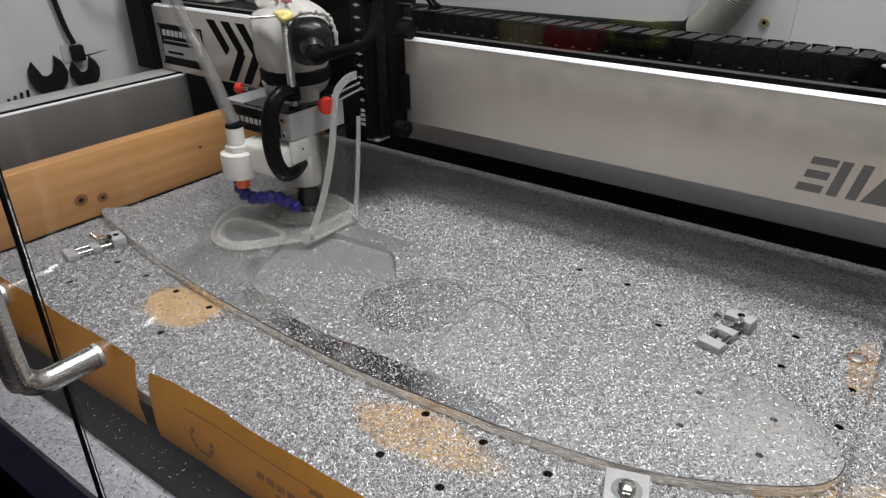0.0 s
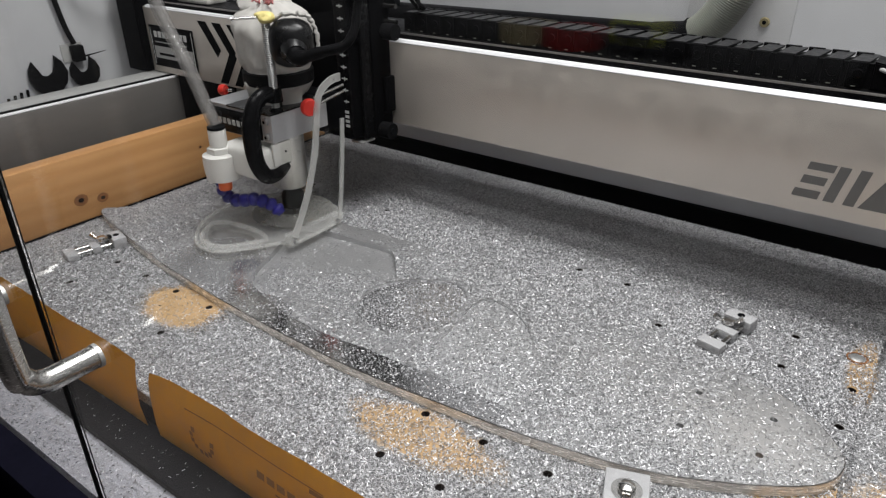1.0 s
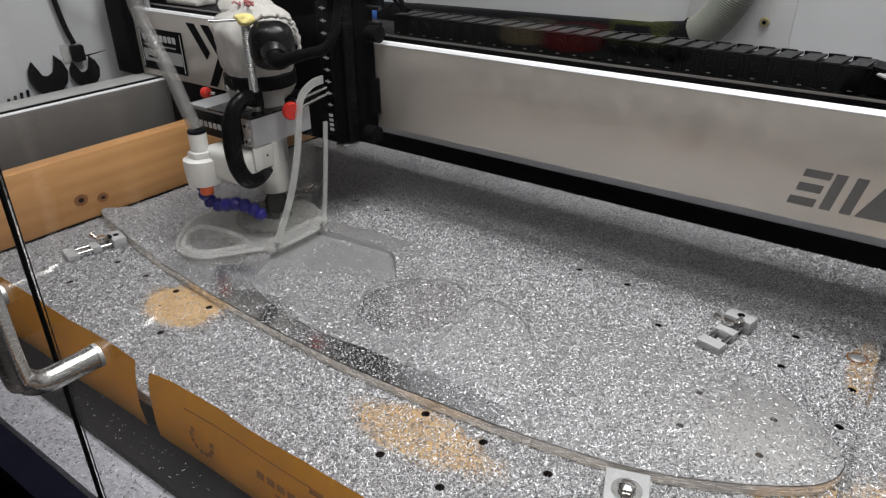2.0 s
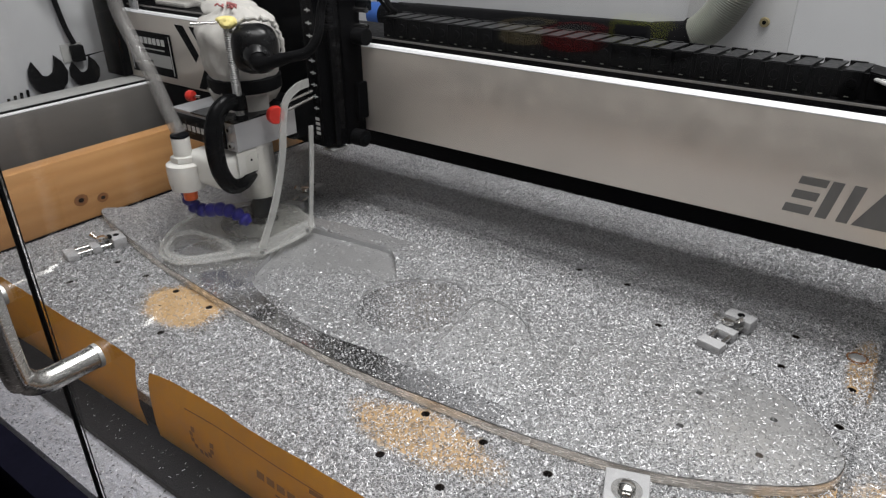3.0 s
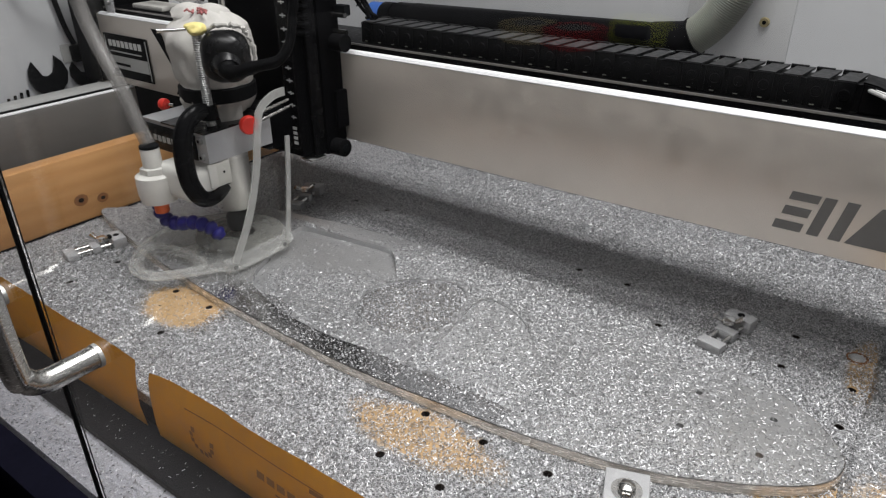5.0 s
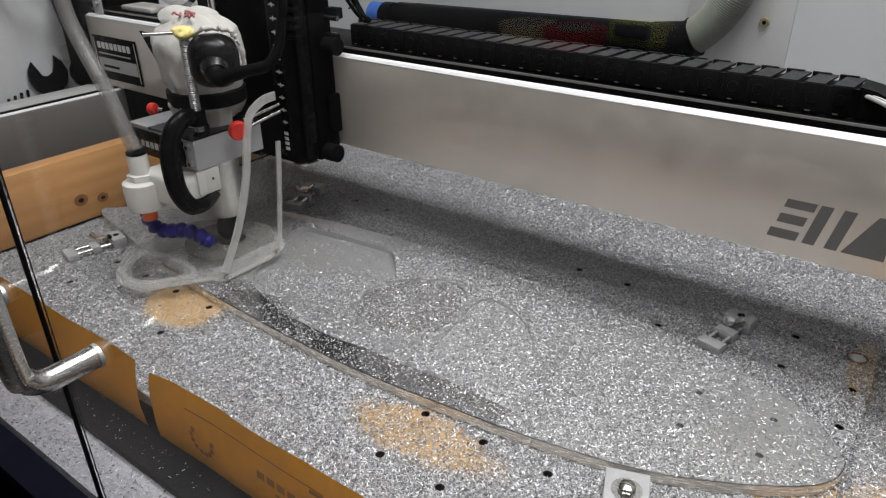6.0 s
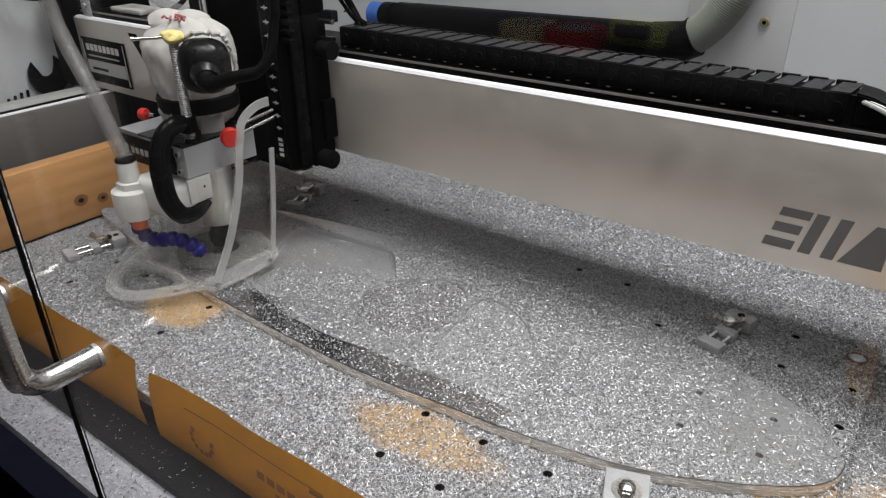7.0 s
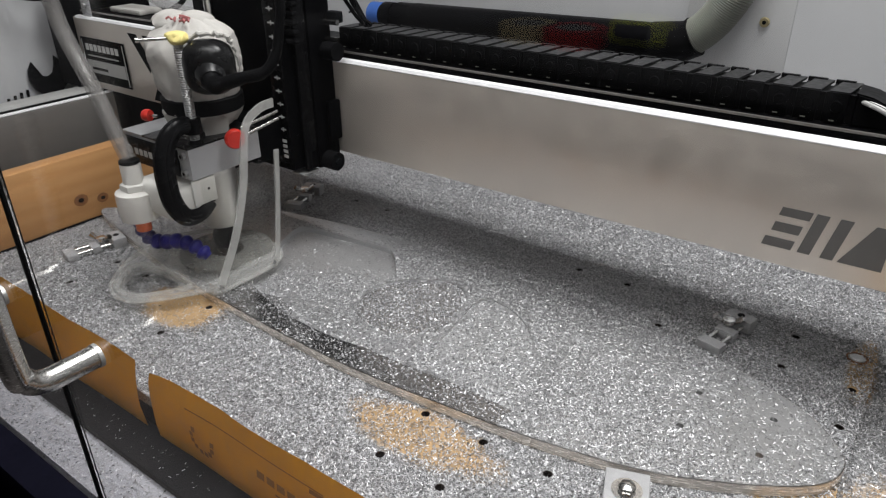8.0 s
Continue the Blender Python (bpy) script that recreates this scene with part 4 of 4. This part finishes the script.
def corner_clamp():
    t = thing("toe_clamp", (0, 0, 0), "pale printed toe clamp bolted at the panel edge", "clamp")
    part("block", box(-0.024, 0.024, -0.036, 0.026, 0.001, 0.0195, 0.002), PRINTED, t)
    part("washer", lathe([(0.0165, 0.0197), (0.0165, 0.0212)], 0, -0.004, 24), STEEL, t)
    part("bolt", lathe([(0.0085, 0.0214), (0.0095, 0.023), (0.009, 0.0275), (0.005, 0.0295)], 0, -0.004, 6), STEEL, t, "steel hex bolt")
    t.matrix_basis = pose(0.262, 0.014, 0.0, 0, 0, 20)


corner_clamp()


def bed_bolt():
    t = thing("bed_bolt", (0.421, 0.442, 0.0), "silver bolt head in a counterbored bed hole", "bolt")
    part("bore_ring", sheet(ring(0.421, 0.442, 0.0140, 22), [ring(0.421, 0.442, 0.0118, 22)], 0.0003, 0.0022), KNOT, t, "dark brown bore edge")
    part("head", lathe([(0.0100, 0.0004), (0.0100, 0.0020), (0.0085, 0.0028)], 0.421, 0.442, 18), SCREW, t)


bed_bolt()


# ---------------------------------------------------------------- envelopes along the front
def envelope(x0, x1, tilt0, label, marks):
    t = thing("padded_envelope", ((x0 + x1) / 2, -0.19, -0.046), label, "envelope", "envelopes at the front")
    bm = bmesh.new()
    nx, nz = 28, 6
    grid = []
    for i in range(nx + 1):
        col = []
        for j in range(nz + 1):
            u, v = i / nx, j / nz
            x = x0 + (x1 - x0) * u
            z = -0.046 + 0.106 * v
            y = -0.194 + 0.006 * v + 0.003 * noise.noise((x * 9, z * 20, tilt0)) - 0.006 * math.sin(v * 3.1)
            if j == nz:
                z += 0.002 * noise.noise((x * 30, 1, 2)) - (0.008 * max(0, 1 - u / 0.05) if tilt0 < 0 else 0)
            col.append(bm.verts.new((x, y, z)))
        grid.append(col)
    for i in range(nx):
        for j in range(nz):
            bm.faces.new((grid[i][j], grid[i + 1][j], grid[i + 1][j + 1], grid[i][j + 1]))
    bmesh.ops.solidify(bm, geom=bm.faces[:], thickness=0.004)
    body = part("sleeve", bm, MANILA, t)
    for (u0, u1, v0, v1) in marks:
        def at(x, v):
            return (-0.194 + 0.006 * v + 0.003 * noise.noise((x * 9, (-0.046 + 0.104 * v) * 20, tilt0)) - 0.006 * math.sin(v * 3.1)) - 0.0030
        b = bmesh.new()
        n = 8
        low, top = [], []
        for k in range(n + 1):
            x = u0 + (u1 - u0) * k / n
            low.append(b.verts.new((x, at(x, v0), -0.046 + 0.104 * v0)))
            top.append(b.verts.new((x, at(x, v1), -0.046 + 0.104 * v1)))
        for k in range(n):
            b.faces.new((low[k], low[k + 1], top[k + 1], top[k]))
        part("print", b, INK, body, "faint brown printed bar")


envelope(-1.10, -0.322, 3.0, "yellow-brown padded envelope leaning on the bed", [(-0.70, -0.697, 0.3, 0.75)])
envelope(-0.292, 0.36, -3.0, "yellow-brown padded envelope with faint brown printing", [(-0.215, 0.02, 0.805, 0.820), *[(-0.085 + 0.017 * k, -0.072 + 0.017 * k, 0.50, 0.60) for k in range(5)], *[(-0.055 + 0.024 * k, -0.036 + 0.024 * k, 0.40, 0.43) for k in range(5)], *[(-0.05 + 0.026 * k, -0.031 + 0.026 * k, 0.30, 0.34) for k in range(4)],
         *[(-0.183 + 0.020 * math.cos(a) - 0.0035, -0.183 + 0.020 * math.cos(a) + 0.0035, 0.50 + 0.17 * math.sin(a) - 0.035, 0.50 + 0.17 * math.sin(a) + 0.035) for a in (2.5, 3.0, 3.5, 4.0, 4.5, 5.0, 5.5, 6.0, 6.5)], (0.0, 0.15, 0.75, 0.80), (0.02, 0.16, 0.62, 0.66), (-0.06, -0.03, 0.22, 0.25), (-0.02, 0.03, 0.22, 0.25), (0.04, 0.10, 0.20, 0.23), (0.06, 0.2, 0.88, 0.90)])


# ---------------------------------------------------------------- glass door, gasket and handle
def glass_door():
    t = thing("glass_door", (0.3, -0.30, -0.05), "clear glass enclosure door with a steel pull", "door")
    p = part("pane", box(-0.248, 1.04, -0.303, -0.298, -0.128, 1.09), GLASS, t, "clear glass pane")
    p.visible_shadow = False
    q = part("pane", box(-1.40, -0.256, -0.303, -0.298, -0.128, 1.09), GLASS, t, "clear glass pane")
    q.visible_shadow = False
    part("gasket", box(-0.2555, -0.2485, -0.306, -0.296, -0.052, 1.09, 0.001), RUBBER, t, "black rubber gasket")
    for x in (-0.149, -0.339):
        h = part("pull_handle", tube(smooth([(x, -0.307, 0.207), (x, -0.332, 0.207), (x, -0.354, 0.208), (x, -0.368, 0.217), (x, -0.374, 0.240),
                                             (x, -0.374, 0.40), (x, -0.374, 0.567), (x, -0.368, 0.590), (x, -0.354, 0.599), (x, -0.332, 0.600), (x, -0.307, 0.600)], 6), 0.0112, 20), HANDLE, t, "brushed steel pull handle")
        for z in (0.207, 0.600):
            part("rose", tube([(x, -0.3035, z), (x, -0.3075, z)], 0.0120, 20), SCREW, h, "grey metal washer")


glass_door()


# ---------------------------------------------------------------- on the walls
def wrench(y, z, s, turn, label):
    t = thing("open_wrench", (0, 0, 0), label, "wrench", "hanging wrenches")
    pts = [(-0.012, -0.16), (0.012, -0.16), (0.016, -0.03), (0.037, -0.012), (0.043, 0.012), (0.036, 0.034), (0.022, 0.050), (0.017, 0.028), (0.012, 0.014), (0.0, 0.008),
           (-0.014, 0.012), (-0.020, 0.028), (-0.028, 0.046), (-0.040, 0.030), (-0.043, 0.008), (-0.034, -0.014), (-0.016, -0.03)]
    part("jaw_and_shank", prism([(p[0] * s, p[1] * s) for p in pts], "x", 0, 0.008, 0.0012), BLACK_SHINY, t)
    t.matrix_basis = pose(-1.413, y, z, turn)
    return t


wrench(0.286, 0.172, 1.14, 2, "black open-ended wrench hanging on the side panel")
wrench(0.380, 0.166, 0.92, 4, "smaller black open-ended wrench hanging on the side panel")


def wall_bits():
    t = thing("power_cable", (-1.40, 0.36, 0.2), "black cable with a plug hanging on the side panel", "cable")
    part("cable", tube(smooth([(-1.40, 0.33, 0.55), (-1.405, 0.340, 0.40), (-1.405, 0.352, 0.30), (-1.405, 0.366, 0.25)], 6), 0.0065, 10), RUBBER, t)
    part("plug", box(-1.415, -1.395, 0.354, 0.385, 0.205, 0.245, 0.004), RUBBER, t)
    part("tie", tube([(-1.40, 0.375, 0.215), (-1.395, 0.44, 0.222)], [0.0025, 0.001], 6), RUBBER, t)
    bk = thing("wall_bracket", (-1.415, 0.37, 0.2), "translucent plastic hook holding the cable", "bracket")
    part("hook", box(-1.4195, -1.4155, 0.335, 0.39, 0.205, 0.25, 0.001), FROST, bk)
    r = thing("hex_key_rack", (-1.40, 0.15, 0.12), "row of black hex keys on the side panel", "tool rack")
    for k in range(4):
        part("hex_key", tube([(-1.412, 0.175 + 0.016 * k, 0.10), (-1.412, 0.180 + 0.016 * k, 0.148 + 0.004 * k)], 0.0035, 6), BLACK, r)
    c = thing("loose_cable", (-1.2, 0.4, 0.35), "black cable looping behind the gantry end", "cable")
    GANTRY.append(c)
    part("cable", tube(smooth([(-1.40, 0.17, 0.47), (-1.36, 0.22, 0.39), (-1.31, 0.30, 0.375), (-1.29, 0.34, 0.402)], 6), 0.006, 10), RUBBER, c)
    part("cable", tube(smooth([(-1.40, 0.19, 0.47), (-1.33, 0.34, 0.44), (-1.20, 0.46, 0.41), (-1.1, 0.5, 0.37), (-1.08, 0.43, 0.34)], 6), 0.006, 10), RUBBER, c)
    v = thing("tied_tube", (-1.1, 0.39, 0.36), "clear tube tied to the beam with white string", "tube")
    GANTRY.append(v)
    part("tube", tube(smooth([(-1.15, 0.39, 0.405), (-1.08, 0.39, 0.392), (-1.0, 0.385, 0.372), (-0.90, 0.385, 0.362), (-0.70, 0.385, 0.3605)], 6), 0.012, 12), VINYL, v)
    part("pad", box(-1.19, -1.07, 0.36, 0.42, 0.3455, 0.357, 0.004), CLOTH, v, "folded white cloth pad")
    for k in range(5):
        a = k * 1.25
        part("string", tube(smooth([(-1.11, 0.385, 0.39), (-1.11 + 0.03 * math.cos(a), 0.385 + 0.02 * math.sin(a), 0.41 + 0.01 * math.sin(2 * a)), (-1.11 + 0.05 * math.cos(a + 0.6), 0.38 + 0.02 * math.sin(a), 0.39)], 5), 0.002, 6), CLOTH, v, "white string")


wall_bits()


def vacuum_hose():
    t = thing("vacuum_hose", (-0.4, 0.94, 0.3), "black vacuum wand with grey corrugated hose and blue cap", "vacuum hose")
    Y = 0.945
    a, b = Vector((-0.905, Y, 0.288)), Vector((-0.10, Y, 0.298))

    def on(f):
        return a.lerp(b, f)
    part("cap", tube([on(0.0), on(0.006), on(0.05), on(0.052)], [0.026, 0.032, 0.032, 0.03], 24), BLUE_CAP, t, "blue end cap")
    part("wand", tube([on(0.0525), on(0.06), on(0.10), on(0.101), on(0.12), on(0.121), on(0.19), on(0.192), on(1.0)], [0.030, 0.034, 0.034, 0.031, 0.031, 0.036, 0.036, 0.037, 0.038], 28), BLACK, t)
    pts = smooth([(-0.10, Y, 0.298), (-0.045, Y, 0.306), (-0.005, Y, 0.335), (0.025, Y, 0.375), (0.05, Y, 0.43), (0.065, Y, 0.52), (0.06, Y, 0.64)], 26)
    part("hose", tube(pts, [0.037 if k % 2 else 0.034 for k in range(len(pts))], 24), HOSE, t, "grey-green corrugated hose")
    part("cuff", tube([on(0.985), (-0.045, Y, 0.304), (-0.025, Y, 0.316)], [0.0395, 0.041, 0.041], 24), RUBBER, t)
    for x in (-0.7, -0.25):
        part("hook", box(x, x + 0.02, 0.93, 0.992, 0.246, 0.256, 0.002), CHARCOAL, t)


vacuum_hose()


def wall_sheet():
    t = thing("wall_plate", (0.05, 0.985, 0.35), "white plastic plate screwed to the rear panel", "wall plate")
    part("sheet", box(-0.06, 0.145, 0.9865, 0.9895, 0.20, 0.62, 0.001), PLATE, t)
    sc = part("screw", tube([(0.094, 0.9828, 0.349), (0.094, 0.979, 0.349)], [0.010, 0.008], 18), mat("brass_screw", (0.35, 0.30, 0.17), 0.4, 0.6), t, "dull brass screw")
    part("recess", tube([(0.094, 0.9789, 0.349), (0.094, 0.9784, 0.349)], 0.004, 8), BLACK, sc)


wall_sheet()


# ---------------------------------------------------------------- shelf across the room, mirrored in the glass
def tape_roll(x, z, r, material, label):
    t = thing("tape_roll", (x, -1.201, z), label, "tape", "tape rolls")
    y = -1.201
    bm = sheet(ring(x, y, r, 36), [ring(x, y, r * 0.62, 36)], z, z + 0.030)
    part("tape", bm, material, t)
    part("core", sheet(ring(x, y, r * 0.615, 30), [ring(x, y, r * 0.55, 30)], z + 0.0005, z + 0.0295), LABEL_GREY, t, "cardboard core")


def far_shelf():
    z = 0.345
    t = thing("wall_shelf", (-0.235, -1.700, z - 0.03), "dark wooden shelf on the far workshop wall", "shelf")
    part("board", box(-0.774, 0.304, -2.200, -1.111, z - 0.03, z - 0.001, 0.002), SHOP, t)
    for x in (-0.674, 0.184):
        part("bracket", box(x, x + 0.02, -2.249, -1.201, z - 0.06, z - 0.031), BLACK, t)
    tape_roll(-0.219, z, 0.052, mat("cream_tape", (0.60, 0.50, 0.30), 0.5), "cream masking tape roll lying on the shelf")
    tape_roll(-0.125, z, 0.056, mat("red_tape", (0.50, 0.03, 0.03), 0.4), "red tape roll lying on the shelf")
    g = thing("cordless_tool", (-0.001, -1.201, z), "lime and black cordless tool on the shelf", "power tool")
    lime = mat("lime_plastic", (0.45, 0.50, 0.02), 0.45)
    part("body", box(-0.056, 0.044, -1.231, -1.171, z + 0.012, z + 0.060, 0.014, None, None, 3), lime, g)
    part("battery", box(0.046, 0.075, -1.236, -1.166, z + 0.0005, z + 0.045, 0.008), BLACK, g)
    part("grip", box(-0.036, 0.024, -1.170, -1.151, z + 0.030, z + 0.050, 0.006), BLACK, g)


far_shelf()


# ---------------------------------------------------------------- chips
def flakes(name, x, y, z, label, seed, size=(0.0015, 0.0043), tilt=0.55):
    """Many small curled flakes as one mesh."""
    rng = np.random.default_rng(seed)
    n = len(x)
    ln, wd = rng.uniform(*size, n), rng.uniform(0.0006, 0.0013, n)
    a = rng.uniform(0, 2 * np.pi, n)
    ux, uy = np.cos(a), np.sin(a)
    t1, t2 = rng.normal(0, tilt * 0.6, n), rng.normal(0, tilt, n)
    c1, s1, c2, s2 = np.cos(t1), np.sin(t1), np.cos(t2), np.sin(t2)
    L = np.stack([ux * c1, uy * c1, s1], 1) * (ln / 2)[:, None]
    Wd = np.stack([-uy * c2, ux * c2, s2], 1) * (wd / 2)[:, None]
    lift = np.abs(L[:, 2]) + np.abs(Wd[:, 2]) + rng.uniform(0.0001, 0.0013, n)
    C = np.stack([x, y, z + lift], 1)
    bend = np.zeros((n, 3))
    bend[:, 2] = rng.uniform(0.0, 0.0005, n)
    V = np.stack([C - L - Wd, C + L - Wd * 0.6, C + L + Wd * 0.6 + bend, C - L + Wd], 1).reshape(-1, 3)
    me = bpy.data.meshes.new(name)
    me.vertices.add(4 * n), me.loops.add(4 * n), me.polygons.add(n)
    me.vertices.foreach_set("co", V.astype(np.float32).ravel())
    me.loops.foreach_set("vertex_index", np.arange(4 * n, dtype=np.int32))
    me.polygons.foreach_set("loop_start", np.arange(0, 4 * n, 4, dtype=np.int32))
    me.polygons.foreach_set("loop_total", np.full(n, 4, dtype=np.int32))
    me.update(calc_edges=True)
    me.materials.append(CHIPS)
    return tagged(new(name, me), label, "chips", "", "stuff")


def patchy(x, y, scale, seed):
    """Smooth random field from a few waves, about -1 to 1."""
    rng = np.random.default_rng(seed)
    s = np.zeros(len(x))
    for k in range(14):
        a, f, p = rng.uniform(0, 6.28), rng.uniform(0.5, 1.6) * scale, rng.uniform(0, 6.28)
        s += np.sin((x * np.cos(a) + y * np.sin(a)) * f + p)
    return s / 4.5


def scatter():
    rng = np.random.default_rng(7)
    n = 1260000
    x, y = rng.uniform(-0.905, 0.72, n), rng.uniform(-0.186, 0.745, n)
    on_panel = inside(x, y, OUTLINE)
    z = np.where(on_panel, TOP, np.where(x > 0.446, -0.0215, 0.0))
    keep = np.ones(n)
    for cx, cy, rx, ry, k in BARE:
        d = np.hypot((x - cx) / rx, (y - cy) / ry) + 0.18 * patchy(x, y, 60, 3)
        keep *= np.where(on_panel, 1.0, 1 - k * np.clip((1.25 - d) / 0.35, 0, 1) * 0.97)
    keep *= np.where(x > 0.446, 0.5, 1.0)
    for hx, hy in HOLES:
        keep *= np.where((~on_panel) & (np.hypot(x - hx, y - hy) < 0.0072), 0.0, 1)
    # on the panel: thin at the worked end, along the front edge and at the tip
    p = np.full(n, 0.46) + 0.12 * patchy(x, y, 22, 5)
    swept = np.exp(-(((x + 0.53) / 0.16) ** 2 + ((y - 0.12) / 0.14) ** 2) * 1.5)
    p -= 0.75 * swept
    p += 0.45 * np.clip((-0.60 - x) / 0.12, 0, 1) + 0.30 * np.clip((y - 0.25) / 0.06, 0, 1) * np.clip((0.30 - x) / 0.1, 0, 1)
    p -= 0.20 * np.clip((x - 0.28) / 0.08, 0, 1)
    p = np.where((y > 0.292) & (x > -0.62) & (x < -0.24), 0.05 + 0.3 * np.clip((x + 0.36) / 0.1, 0, 1), p)
    for k, poly in enumerate(POCKETS):
        q = inside(x, y, poly)
        z = np.where(q, (0.0060, 0.0135, 0.0135)[k], z)
        p = np.where(q, (0.03 + 0.34 * np.clip((0.20 + 0.5 * (x + 0.38) - y) / 0.06, 0, 1) * np.clip((x + 0.46) / 0.06, 0, 1), 0.26, 0.40)[k] + 0.08 * patchy(x, y, 40, 9), p)
    p = np.where(inside(x, y, LAND), 0.10 + 0.10 * np.clip((x + 0.3) / 0.3, 0, 1) + 0.08 * patchy(x, y, 50, 4), p)
    for hx, hy in PANEL_HOLES:
        p = np.where(np.hypot(x - hx, y - hy) < 0.005, 0, p)
    keep = np.where(on_panel, np.clip(p, 0.02, 0.9), keep)
    ok = rng.uniform(0, 1, n) < keep
    bed, pan = ok & ~on_panel, ok & on_panel
    flakes("bed_chips", x[bed], y[bed], z[bed], "silvery metal milling chips strewn over the bed", 11)
    flakes("panel_chips", x[pan], y[pan], z[pan], "silvery milling chips scattered on the aluminium panel", 12, (0.0014, 0.0040), 0.42)
    m = 6500
    xs, ys = rng.uniform(-1.1, 0.3, m), rng.uniform(-0.295, -0.244, m)
    flakes("base_chips", xs, ys, np.full(m, -0.0598), "stray chips on the pale enclosure base", 13, tilt=0.2)
    m = 260
    xs, ys = rng.uniform(-1.0, 0.3, m), rng.uniform(-0.234, -0.207, m)
    flakes("rail_chips", xs, ys, np.full(m, -0.0465), "stray chips on the front rail", 14, tilt=0.2)


scatter()


# ---------------------------------------------------------------- motion of the machine
def motions():
    ys = [(0, 0.2100), (0.5, 0.1990), (1, 0.1845), (1.5, 0.1685), (3, 0.1210), (3.5, 0.1065), (4, 0.0905), (4.5, 0.0740), (6, 0.0295), (6.5, 0.0150), (7, 0.0010), (7.5, -0.0115), (7.7, -0.0143), (7.85, -0.0110), (8, 0.0)]
    xs = [-0.0142, -0.0240, -0.0310, -0.0370, -0.0455, -0.0460, -0.0450, -0.0420, -0.0285, -0.0215, -0.0120, -0.0030, -0.0008, -0.0012, 0.0]
    for ob in GANTRY:
        b = BASE[ob]
        walk(ob, [(t, pose(b.x - 0.036 * d, b.y + d, b.z)) for t, d in ys])
    for ob in CARRIED:
        b = BASE[ob]
        walk(ob, [(t, pose(b.x + e, b.y + d, b.z)) for (t, d), e in zip(ys, xs)])


motions()
